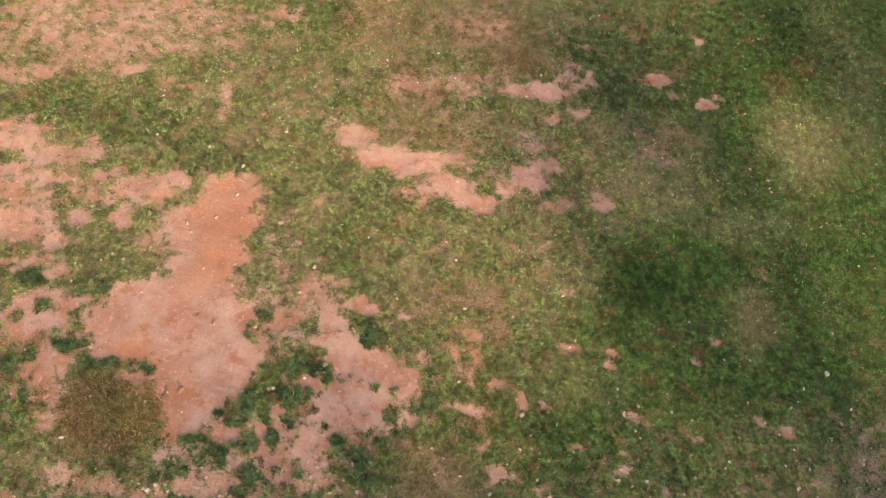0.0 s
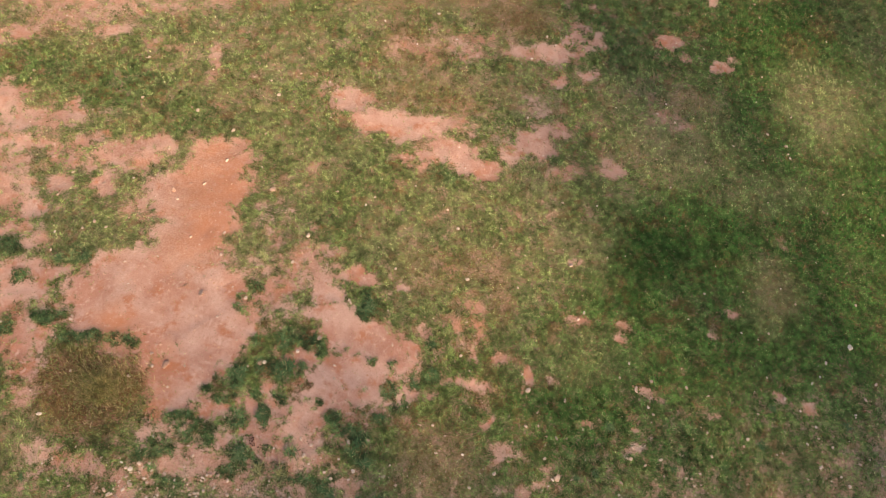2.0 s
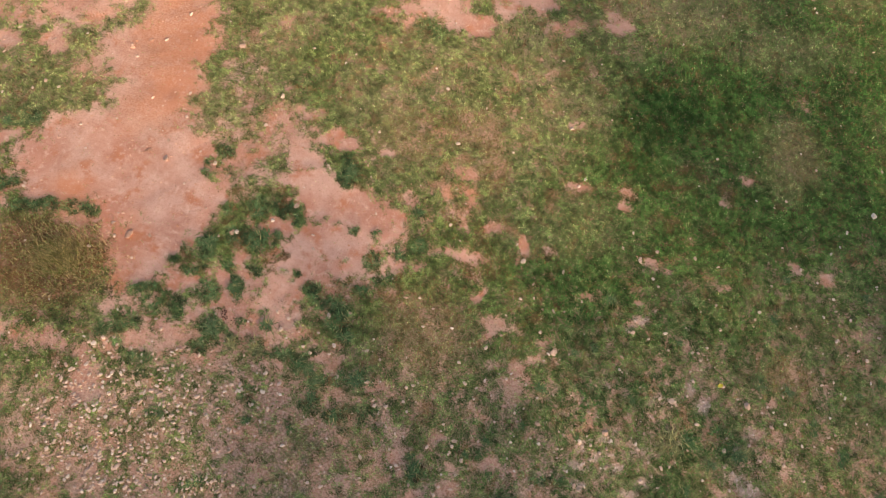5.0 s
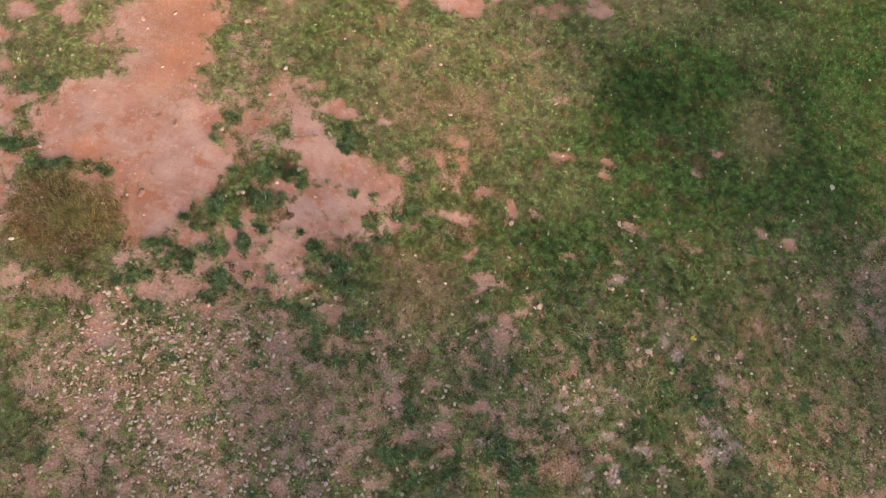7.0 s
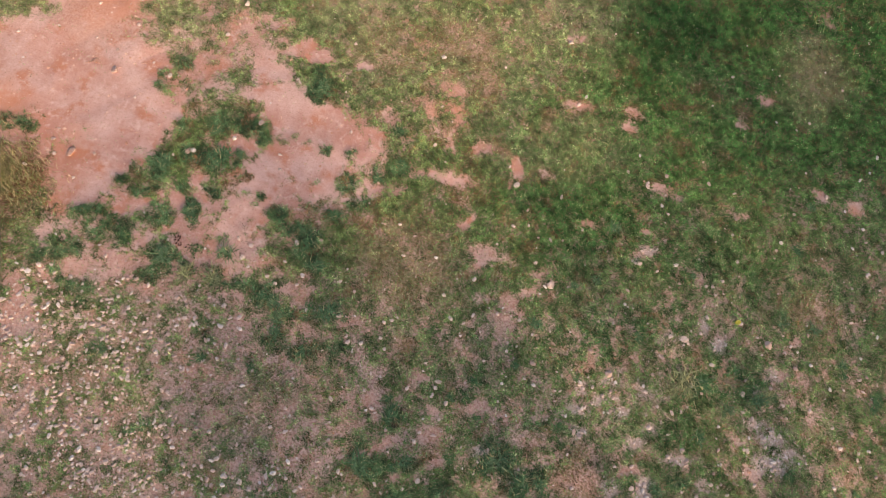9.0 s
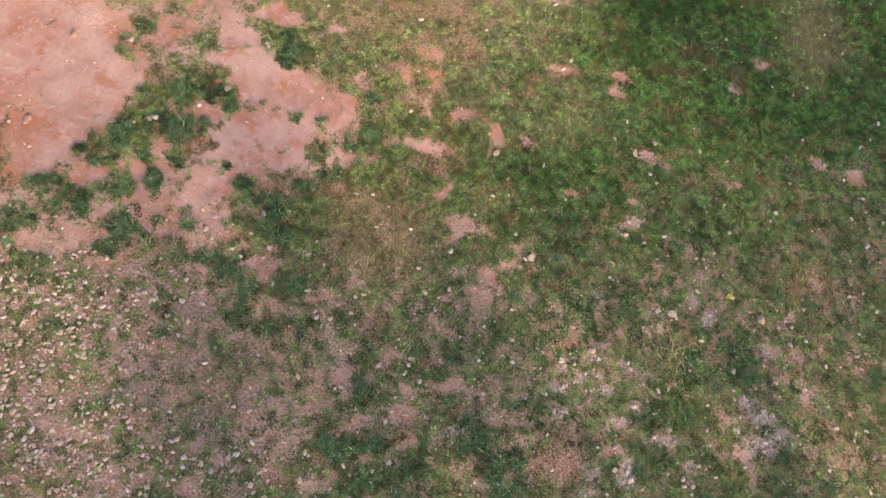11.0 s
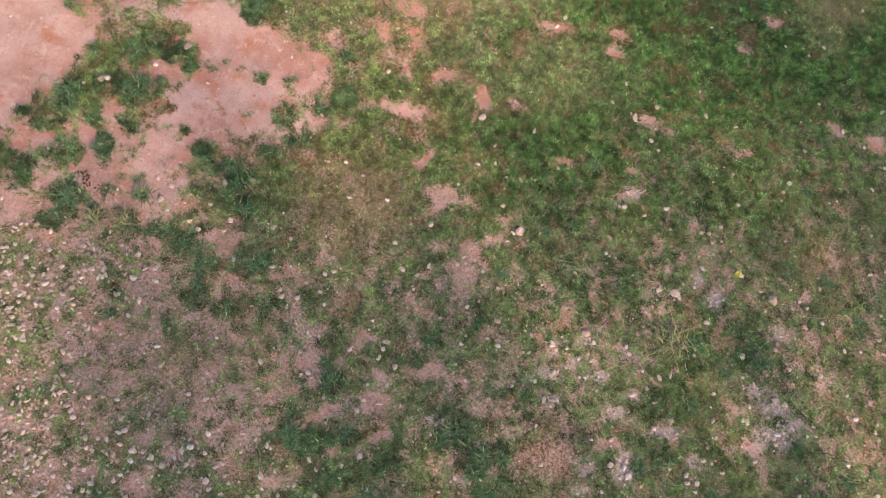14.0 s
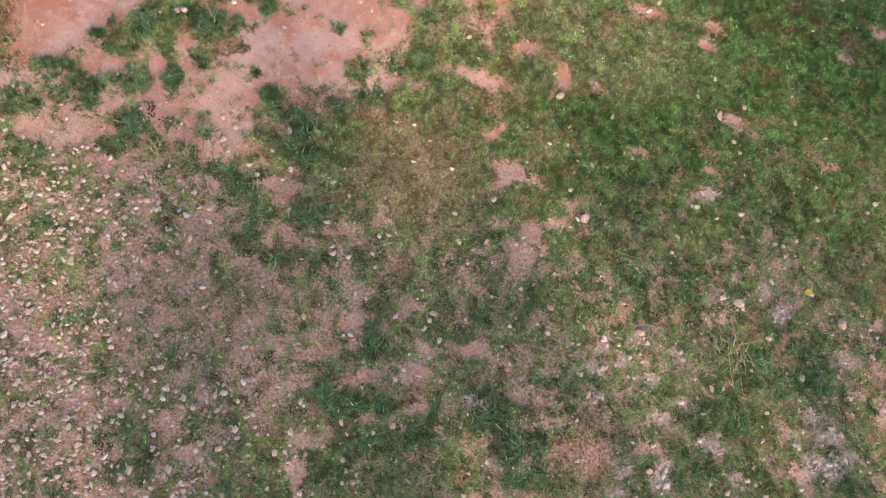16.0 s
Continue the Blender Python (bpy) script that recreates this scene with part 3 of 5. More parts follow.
patch("gravel", 4.55, -1.31, 0.27, 0.16, 24, 0.6)
patch("bare", 4.58, -1.38, 0.28, 0.16, 25, 0.6)
patch("bare", 4.57, -0.73, 0.11, 0.08, 25, 0.55)
patch("gravel", 4.95, -0.34, 0.14, 0.09, 24, 0.9)
patch("gravel", 4.65, -0.40, 0.15, 0.08, 25, 0.7)
patch("gravel", 5.22, -0.02, 0.11, 0.16, 24, 1)
patch("gravel", 5.56, -0.28, 0.11, 0.16, 24, 1)
patch("bare", 5.09, -1.35, 0.16, 0.09, 24, 0.65)
patch("gravel", 4.62, -1.87, 0.15, 0.08, 24, 0.9)
patch("gravel", 4.35, -2.19, 0.18, 0.08, 24, 0.9)
patch("bare", 3.11, -2.97, 0.20, 0.09, 23, 0.65)
patch("gravel", 6.13, -0.84, 0.11, 0.08, 23, 1)
patch("bare", 6.58, -0.47, 0.14, 0.14, 25, 0.65)
patch("gravel", 6.35, -0.50, 0.14, 0.14, 22, 0.7)
patch("gravel", 6.34, -1.30, 0.21, 0.09, 23, 0.9)
patch("gravel", 6.61, -1.41, 0.24, 0.15, 23, 1)
patch("bare", 6.05, -1.66, 0.16, 0.09, 26, 0.85)
patch("gravel", 5.12, -2.15, 0.24, 0.09, 24, 1)
patch("bare", 4.49, -2.58, 0.26, 0.09, 25, 0.95)
patch("gravel", 4.79, -2.75, 0.20, 0.15, 22, 1)
patch("gravel", 4.30, -2.89, 0.16, 0.15, 25, 0.7)
patch("gravel", 4.25, -3.20, 0.23, 0.07, 25, 1)
patch("gravel", 6.77, -1.72, 0.34, 0.20, 23, 0.8)
patch("bare", 6.38, -1.97, 0.34, 0.20, 26, 0.65)
patch("gravel", 5.67, -2.43, 0.21, 0.11, 24, 0.8)
patch("bare", 6.70, 0.07, 0.14, 0.09, 24, 0.75)
patch("bare", 6.94, -0.39, 0.14, 0.10, 25, 0.65)
patch("bare", 7.04, -0.99, 0.14, 0.09, 25, 0.65)
patch("gravel", 2.24, -2.94, 0.11, 0.08, 25, 1)
patch("gravel", 2.63, -3.48, 0.12, 0.06, 24, 0.6)
patch("gravel", 3.52, -1.44, 0.15, 0.11, 24, 0.6)
patch("rust", 3.72, -3.00, 0.39, 0.24, 23, 0.95)
patch("rust", 3.74, -2.61, 0.26, 0.18, 25, 0.6)
patch("clump", 2.50, -2.96, 0.39, 0.25, 23, 1)
patch("clump", 2.97, -3.18, 0.46, 0.23, 23, 0.8)
patch("clump", 3.19, -3.52, 0.31, 0.18, 26, 0.7)
patch("clump", 5.05, -1.01, 0.35, 0.26, 25, 0.8)
patch("lush_shade", 5.71, -0.79, 0.48, 0.29, 24, 0.8)
patch("lush_shade", 5.20, -1.42, 0.46, 0.22, 25, 0.6)
patch("lush_shade", 5.01, -1.82, 0.44, 0.21, 24, 0.6)
patch("lush_shade", 5.75, -2.17, 0.27, 0.18, 24, 0.6)
patch("clump", 5.25, -2.54, 0.26, 0.18, 25, 0.7)
patch("clump", 6.31, -0.92, 0.28, 0.12, 25, 0.7)
patch("clump", 3.04, -2.39, 0.40, 0.09, 22, 0.8)
patch("lush_shade", 4.12, -0.36, 0.78, 0.28, 27, 0.6)
patch("lush_shade", 3.56, -0.68, 0.91, 0.45, 23, 0.5)
patch("rocky", -3.69, -3.32, 0.76, 1.07, 26, 1)
patch("rocky", -2.94, -4.55, 0.92, 0.96, 25, 1)
patch("rocky", -2.07, -5.47, 1.00, 0.57, 23, 0.9)
patch("rocky", -1.51, -4.50, 0.73, 0.46, 25, 0.6)
patch("rocky", -0.83, -4.36, 0.53, 0.41, 25, 0.5)
patch("rocky", -0.60, -5.05, 0.58, 0.32, 23, 0.5)
patch("rocky", -2.89, -2.78, 0.69, 0.53, 26, 0.5)
patch("rocky", -4.05, -2.74, 0.55, 0.31, 26, 0.6)
patch("rocky", 0.58, -4.30, 0.73, 0.40, 25, 0.3)
# patches of the meadow: end


MEADOW = ((-15.2, 8.4), (-8.7, -3.8), (-5.9, -7.0), (-1.8, -7.2), (11.0, -2.4), (10.8, 19.2))


def outside(x, y):
    """How many metres a point lies outside the meadow's worn middle (less than 0 inside)."""
    far = np.full(np.shape(x), -99.0)
    for (ax, ay), (bx, by) in zip(MEADOW, MEADOW[1:] + MEADOW[:1]):
        size = math.hypot(bx - ax, by - ay)
        far = np.maximum(far, ((x - ax) * (by - ay) - (y - ay) * (bx - ax)) / size)
    return far


def cover(kind, x, y):
    """How far the ground at x, y is covered by a kind, from 0 to 1; outlines are frayed at three scales."""
    wx = x + 0.42 * (fractal(x, y, 0.8, 11) - 0.5) + 0.20 * (fractal(x, y, 0.2, 17, 3) - 0.5)
    wy = y + 0.42 * (fractal(x, y, 0.8, 23) - 0.5) + 0.20 * (fractal(x, y, 0.2, 29, 3) - 0.5)
    best = np.zeros_like(x)
    for name, cx, cy, across, along, turn, amount in PATCHES:
        if name != kind:
            continue
        reach = 1.6 * max(across, along)
        near = np.flatnonzero((np.abs(wx - cx) < reach) & (np.abs(wy - cy) < reach))
        dx, dy = wx[near] - cx, wy[near] - cy
        c, s = math.cos(turn), math.sin(turn)
        u, v = (dx * c + dy * s) / across, (dy * c - dx * s) / along
        rim = (1.15, 0.4) if kind == "clump" else (1.6, 0.25) if across < 0.3 and kind != "rust" else (1.62, 0.5)
        best[near] = np.maximum(best[near], amount * step(*rim, np.sqrt(u * u + v * v)))
    return best


def spread_evenly(v):
    """Noise stretched so that its values fill 0 to 1 about evenly."""
    return 1 / (1 + np.exp(-1.7 * (v - v.mean()) / v.std()))


def fields(x, y):
    """Bare soil, lush or shade-darkened, pale or sun-lightened and rusty grass, gravel and stones at the points x, y.
    """
    out = {kind: cover(kind, x, y) for kind in ("bare", "lush_shade", "turf", "clump", "pale", "rust", "gravel", "rocky", "red")}
    lower = step(0.6, -2.4, 0.926 * y - 0.38 * x - 0.71)  # the stonier, thinner lower part of the meadow
    mid = fractal(x, y, 1.6, 53, 3)
    east = step(0.5, 4.0, 1.04 * x - 0.278 * y + 1.23)
    grain = spread_evenly(0.3 * fractal(x, y, 0.45, 41, 2) + 0.7 * fractal(x, y, 0.17, 61, 2))
    back = 0.16 + 0.27 * lower * step(0.36, 0.58, mid) * (1 - 0.5 * east) + 0.08 * lower - 0.10 * east * (1 - lower)
    soil = np.maximum(np.maximum(np.clip(1.08 * out["bare"], 0, 1), back), 0.8 * out["gravel"])
    held = np.maximum(0.86 * out["clump"], 0.42 * out["turf"])  # clumps and turf that hold out on worn ground
    soil = soil * (1 - 0.95 * held)
    out["lush_shade"] = np.maximum(out["lush_shade"], 0.8 * out["clump"])
    out["bare"] = np.clip(soil + (1.05 - 0.43 * lower) * (0.5 - grain) * np.sqrt(np.clip(soil * (1 - soil), 0, 1)), 0, 1)
    out["open"] = step(0.75, 1.0, soil)  # wide worn earth, against soil between tussocks
    upper = step(0.0, 2.5, 0.926 * y - 0.15 * x - 0.9)
    # Dry grass of the upper left, paled further to paint in its sunlight.
    out["pale"] = np.maximum(out["pale"], 0.58 * upper * (1 - east) * (1 - lower) * (0.35 + 0.65 * step(0.35, 0.62, fractal(x, y, 0.9, 107, 3))) * (1 - out["lush_shade"]))
    out["litter"] = np.clip(lower + 0.95 * out["pale"], 0, 1)
    out["lower"], out["east"], out["mid"] = lower, east, mid
    out["rust"] = np.maximum(out["rust"], (0.75 - 0.4 * east) * step(0.66, 0.80, fractal(x, y, 0.30, 71, 3)))
    out["rust"] = np.maximum(out["rust"], 0.8 * step(0.68, 0.79, fractal(x, y, 0.13, 73, 2)))
    away = step(0.5, 7.0, outside(x, y))
    for key, left in (("bare", 0.25), ("litter", 0.3), ("rust", 0.5), ("lower", 0.3)):
        out[key] = out[key] * (1 - (1 - left) * away)
    out["away"] = away
    return out


def height(x, y, bare):
    z = 0.10 * (fractal(x, y, 3.5, 5, 3) - 0.5) + 0.05 * (fractal(x, y, 0.5, 7, 3) - 0.5) - 0.015 * bare
    return z * step(60, 20, np.abs(x)) * step(60, 20, np.abs(y))


def mesh_from(name, co, faces, material, smooth=False, corners=3):
    """A mesh from arrays: points, and faces that all have the same number of corners."""
    me = bpy.data.meshes.new(name)
    n = len(faces)
    me.vertices.add(len(co))
    me.vertices.foreach_set("co", np.ascontiguousarray(co, np.float32).ravel())
    me.loops.add(n * corners)
    me.loops.foreach_set("vertex_index", np.ascontiguousarray(faces, np.int32).ravel())
    me.polygons.add(n)
    me.polygons.foreach_set("loop_start", np.arange(0, n * corners, corners, dtype=np.int32))
    me.polygons.foreach_set("use_smooth", np.full(n, smooth))
    me.update(calc_edges=True)
    me.materials.append(material)
    return me


def point_colour(me, name, rgb):
    at = me.attributes.new(name, "FLOAT_COLOR", "POINT")
    full = np.ones((len(rgb), 4), np.float32)
    full[:, :3] = rgb
    at.data.foreach_set("color", full.ravel())


def part(name, bm, material, parent=None, label=""):
    """Links a bmesh as one mesh object under a thing, or on its own."""
    me = bpy.data.meshes.new(name)
    bm.to_mesh(me)
    bm.free()
    me.materials.append(material)
    ob = new(name, me)
    ob.parent = parent
    return tagged(ob, label)


# ---- materials ----
class Nodes:
    """A short way to write a node material."""

    def __init__(self, name):
        self.material = bpy.data.materials.new(name)
        self.material.use_nodes = True
        self.tree = self.material.node_tree
        self.shader = self.tree.nodes["Principled BSDF"]
        self.end = self.tree.nodes["Material Output"]
        self.place = self.tree.nodes.new("ShaderNodeNewGeometry").outputs["Position"]

    def put(self, value, socket):
        if isinstance(value, bpy.types.NodeSocket):
            self.tree.links.new(value, socket)
        elif isinstance(value, tuple) and len(value) == 3 and socket.type == "RGBA":
            socket.default_value = (*value, 1)
        else:
            socket.default_value = value

    def noise(self, scale, detail=4.0, rough=0.6):
        n = self.tree.nodes.new("ShaderNodeTexNoise")
        n.inputs["Scale"].default_value, n.inputs["Detail"].default_value, n.inputs["Roughness"].default_value = scale, detail, rough
        self.put(self.place, n.inputs["Vector"])
        return n.outputs["Fac"]

    def cells(self, scale, feature="F1"):
        n = self.tree.nodes.new("ShaderNodeTexVoronoi")
        n.feature = feature
        n.inputs["Scale"].default_value = scale
        self.put(self.place, n.inputs["Vector"])
        return n.outputs["Distance"]

    def band(self, value, low, high, to_low=0.0, to_high=1.0):
        n = self.tree.nodes.new("ShaderNodeMapRange")
        n.interpolation_type = "SMOOTHSTEP"
        for socket, v in zip(n.inputs, (value, low, high, to_low, to_high)):
            self.put(v, socket)
        return n.outputs[0]

    def math(self, kind, a, b):
        n = self.tree.nodes.new("ShaderNodeMath")
        n.operation = kind
        self.put(a, n.inputs[0])
        self.put(b, n.inputs[1])
        return n.outputs[0]

    def mix(self, fac, a, b, blend="MIX"):
        n = self.tree.nodes.new("ShaderNodeMix")
        n.data_type, n.blend_type = "RGBA", blend
        self.put(fac, n.inputs[0])
        self.put(a, n.inputs[6])
        self.put(b, n.inputs[7])
        return n.outputs[2]

    def attribute(self, name):
        n = self.tree.nodes.new("ShaderNodeAttribute")
        n.attribute_name = name
        s = self.tree.nodes.new("ShaderNodeSeparateColor")
        self.put(n.outputs["Color"], s.inputs[0])
        return n.outputs["Color"], s.outputs

    def random(self):
        return self.tree.nodes.new("ShaderNodeObjectInfo").outputs["Random"]

    def island(self):
        return self.tree.nodes.new("ShaderNodeNewGeometry").outputs["Random Per Island"]

    def bump(self, value, strength, distance):
        n = self.tree.nodes.new("ShaderNodeBump")
        n.inputs["Strength"].default_value, n.inputs["Distance"].default_value = strength, distance
        self.put(value, n.inputs["Height"])
        self.put(n.outputs[0], self.shader.inputs["Normal"])

    def done(self, colour, rough=0.9, gloss=0.2):
        self.put(colour, self.shader.inputs["Base Color"])
        self.put(rough, self.shader.inputs["Roughness"])
        self.shader.inputs["Specular IOR Level"].default_value = gloss
        return self.material


def ground_material():
    m = Nodes("earth and thatch")
    _, (bare, rust, gravel) = m.attribute("cover")[0], m.attribute("cover")[1][:3]
    fine, broad, grit = m.noise(38, 6, 0.7), m.noise(0.9, 5), m.cells(55)
    soil = m.mix(m.band(broad, 0.38, 0.62), (0.47, 0.216, 0.164), (0.58, 0.343, 0.290))
    soil = m.mix(m.band(m.noise(2.2, 6, 0.6), 0.5, 0.70), soil, (0.47, 0.175, 0.105))
    soil = m.mix(m.band(m.noise(7.0, 6, 0.7), 0.52, 0.68, 0.0, 0.8), soil, (0.63, 0.40, 0.34))
    soil = m.mix(m.band(fine, 0.47, 0.68, 0.0, 0.55), soil, (0.40, 0.19, 0.14))
    soil = m.mix(m.band(grit, 0.22, 0.10, 0.0, 0.6), soil, (0.72, 0.52, 0.42))
    soil = m.mix(m.band(m.noise(17, 3, 0.6), 0.57, 0.72, 0.0, 0.45), soil, (0.36, 0.16, 0.115))
    thatch = m.mix(m.band(m.noise(30, 6, 0.7), 0.38, 0.62), (0.045, 0.048, 0.024), (0.19, 0.145, 0.08))
    thatch = m.mix(m.band(m.noise(3.1, 4), 0.30, 0.55, 0.2, 0.85), thatch, (0.075, 0.115, 0.042))
    thatch = m.mix(rust, thatch, m.mix(m.band(fine, 0.35, 0.65), (0.10, 0.045, 0.02), (0.28, 0.135, 0.068)))
    chips = m.mix(m.band(m.cells(34), 0.15, 0.5), (0.74, 0.62, 0.56), (0.46, 0.33, 0.28))
    weave = m.math("ADD", m.math("MULTIPLY", m.noise(24, 3, 0.6), 0.5), m.math("MULTIPLY", m.noise(62, 3, 0.6), 0.5))
    frayed = m.band(m.math("SUBTRACT", bare, m.math("MULTIPLY", m.band(weave, 0.36, 0.64), 0.6)), -0.30, 0.38)
    litter, red, pale = m.attribute("litter")[1][:3]
    soil = m.mix(m.math("MULTIPLY", red, m.band(m.noise(6, 6, 0.7), 0.3, 0.55, 0.25, 0.9)), soil, (0.48, 0.185, 0.105))
    thatch = m.mix(m.math("MULTIPLY", m.attribute("turf")[1][0], 0.7), thatch, (0.055, 0.085, 0.025))
    tan = m.mix(m.band(m.noise(34, 6, 0.7), 0.36, 0.64), (0.19, 0.155, 0.08), (0.47, 0.375, 0.23))
    # Thatch turns tan with litter and pale cover, painted sunlight included.
    thatch = m.mix(m.math("MULTIPLY", m.math("MAXIMUM", pale, m.math("MULTIPLY", litter, 0.4)), 0.6), thatch, tan)
    dull = m.mix(m.band(m.noise(26, 6, 0.75), 0.36, 0.62), (0.30, 0.147, 0.10), (0.65, 0.415, 0.33))
    soil = m.mix(m.math("MULTIPLY", litter, 0.55), soil, dull)
    colour = m.mix(frayed, thatch, soil)
    colour = m.mix(m.math("MULTIPLY", gravel, m.band(fine, 0.35, 0.6, 0.6, 1.0)), colour, chips)
    relief = m.math("ADD", m.noise(60, 6, 0.75), m.math("MULTIPLY", m.band(grit, 0.30, 0.05), 0.5))
    m.bump(relief, 0.6, 0.016)
    return m.done(colour, 0.95, 0.15)


def blade_material(name):
    m = Nodes(name)
    tint = m.attribute("tint")[0]
    colour = m.mix(m.island(), m.mix(1.0, tint, (0.72, 0.72, 0.72), "MULTIPLY"), m.mix(1.0, tint, (1.25, 1.22, 1.15), "MULTIPLY"))
    m.done(colour, 0.7, 0.12)
    glow = m.tree.nodes.new("ShaderNodeBsdfTranslucent")
    m.put(colour, glow.inputs[0])
    both = m.tree.nodes.new("ShaderNodeMixShader")
    both.inputs[0].default_value = 0.22
    m.put(m.shader.outputs[0], both.inputs[1])
    m.put(glow.outputs[0], both.inputs[2])
    m.put(both.outputs[0], m.end.inputs[0])
    return m.material


def stone_material(name, each):
    m = Nodes(name)
    pick = m.random() if each else m.island()
    colour = m.mix(m.band(pick, 0.0, 0.5), (0.42, 0.26, 0.21), (0.60, 0.42, 0.35))
    colour = m.mix(m.band(pick, 0.75, 1.0), colour, (0.66, 0.53, 0.47))
    colour = m.mix(m.band(m.noise(30, 5), 0.45, 0.7, 0.0, 0.6), colour, (0.44, 0.27, 0.19))
    colour = m.mix(m.band(m.noise(160, 4), 0.5, 0.7, 0.0, 0.35), colour, (0.60, 0.54, 0.46))
    m.bump(m.noise(90, 5, 0.7), 0.6, 0.006)
    return m.done(colour, 0.95, 0.1)


EARTH = ground_material()
GRASS = blade_material("grass blades")
STONE, CHIP = stone_material("pale stone", True), stone_material("stone chips", False)


def dusty_material():
    m = Nodes("stone dusted with red earth")
    colour = m.mix(m.random(), (0.50, 0.26, 0.18), (0.64, 0.41, 0.32))
    colour = m.mix(m.band(m.noise(45, 5), 0.42, 0.66), colour, (0.46, 0.20, 0.13))
    m.bump(m.noise(90, 5, 0.7), 0.6, 0.006)
    return m.done(colour, 0.95, 0.1)


DUSTY = dusty_material()


# ---- the ground ----
def spread(low, high, gap):
    """Even steps from low to high, and ever longer ones from there out to the horizon."""
    inner = np.arange(low, high + gap / 2, gap)
    outer = gap * np.cumsum(1.32 ** np.arange(1, 36))
    outer = outer[outer < 2500]
    return np.r_[low - outer[::-1], inner, inner[-1] + outer]


gx, gy = spread(-15.4, 11.2, 0.075), spread(-7.4, 19.8, 0.075)
X, Y = np.meshgrid(gx, gy)
F = fields(X.ravel(), Y.ravel())
Z = height(X.ravel(), Y.ravel(), F["bare"])
index = np.arange(X.size).reshape(X.shape)
quads = np.stack([index[:-1, :-1], index[:-1, 1:], index[1:, 1:], index[1:, :-1]], -1).reshape(-1, 4)
me = mesh_from("ground", np.stack([X.ravel(), Y.ravel(), Z], -1), quads, EARTH, True, 4)
point_colour(me, "cover", np.stack([F["bare"], F["rust"], F["gravel"]], -1))
point_colour(me, "turf", np.stack([np.maximum(F["east"] * (1 - F["lower"]), F["away"]), F["turf"], F["lush_shade"]], -1))
point_colour(me, "litter", np.stack([F["litter"], F["red"], F["pale"]], -1))
ground = tagged(new("ground", me), "reddish bare earth and thin meadow turf", "ground", kind="structure")


def lookup(x, y):
    """The fields and the height of the ground at points of the meadow, between the points of its sheet."""
    u, v = np.searchsorted(gx, x) - 1, np.searchsorted(gy, y) - 1
    fu, fv = (x - gx[u]) / (gx[u + 1] - gx[u]), (y - gy[v]) / (gy[v + 1] - gy[v])
    out = {}
    for key, flat in [*F.items(), ("z", Z)]:
        g = flat.reshape(X.shape)
        out[key] = (g[v, u] * (1 - fu) + g[v, u + 1] * fu) * (1 - fv) + (g[v + 1, u] * (1 - fu) + g[v + 1, u + 1] * fu) * fv
    return out


# ---- grass ----
def in_meadow(x, y):
    """The stretch of the meadow that carries blades one by one."""
    return outside(x, y) < 0


WHOLE, CLOSE = (-15.2, 11.0, -7.2, 19.2), (-8.5, 9.0, -7.2, 6.4)


def in_close(x, y):
    """The stretch over which the eye stays lowest; its blades stand closer and finer."""
    return (x > CLOSE[0]) & (x < CLOSE[1]) & (y < CLOSE[3] + 0.8 * (value_noise(x, y, 1.2, 119) - 0.5))


def blades(rng, count, long, wide, want, lean=(0.75, 1.45), ring=0.0, box=WHOLE, beyond=False):
    """Single blades as thin bent slips. want gives the chance of a blade at each place."""
    x, y = rng.uniform(box[0] - ring, box[1] + ring, count), rng.uniform(box[2] - ring, box[3] + 0.4 + ring, count)
    ok = (rng.random(count) < np.exp(-outside(x, y) / 9)) & (outside(x, y) > 0) if ring else rng.random(count) < step(2.5, 0.0, outside(x, y))
    if box is CLOSE:
        ok &= in_close(x, y)
    if beyond:
        ok &= ~in_close(x, y)
    x, y = x[ok], y[ok]
    f = lookup(x, y)
    ok = rng.random(len(x)) < want(f, x, y)
    x, y, f = x[ok], y[ok], {k: v[ok] for k, v in f.items()}
    n = len(x)
    z = f["z"] - 0.004
    way, tip = rng.uniform(0, 2 * np.pi, n), rng.uniform(*lean, n)
    size = long * rng.uniform(0.55, 1.3, n) * (1 + 0.35 * f["lush_shade"] - 0.25 * f["rust"] - 0.3 * f["bare"])
    side = np.stack([-np.sin(way), np.cos(way), np.zeros(n)], -1) * (wide * rng.uniform(0.6, 1.3, n))[:, None]
    root = np.stack([x, y, z], -1)
    end = root + np.stack([np.cos(way) * np.sin(tip), np.sin(way) * np.sin(tip), np.cos(tip)], -1) * size[:, None]
    co = np.stack([root - side / 2, root + side / 2, end], 1).reshape(-1, 3)
    return co, tints(rng, f, x, y), n


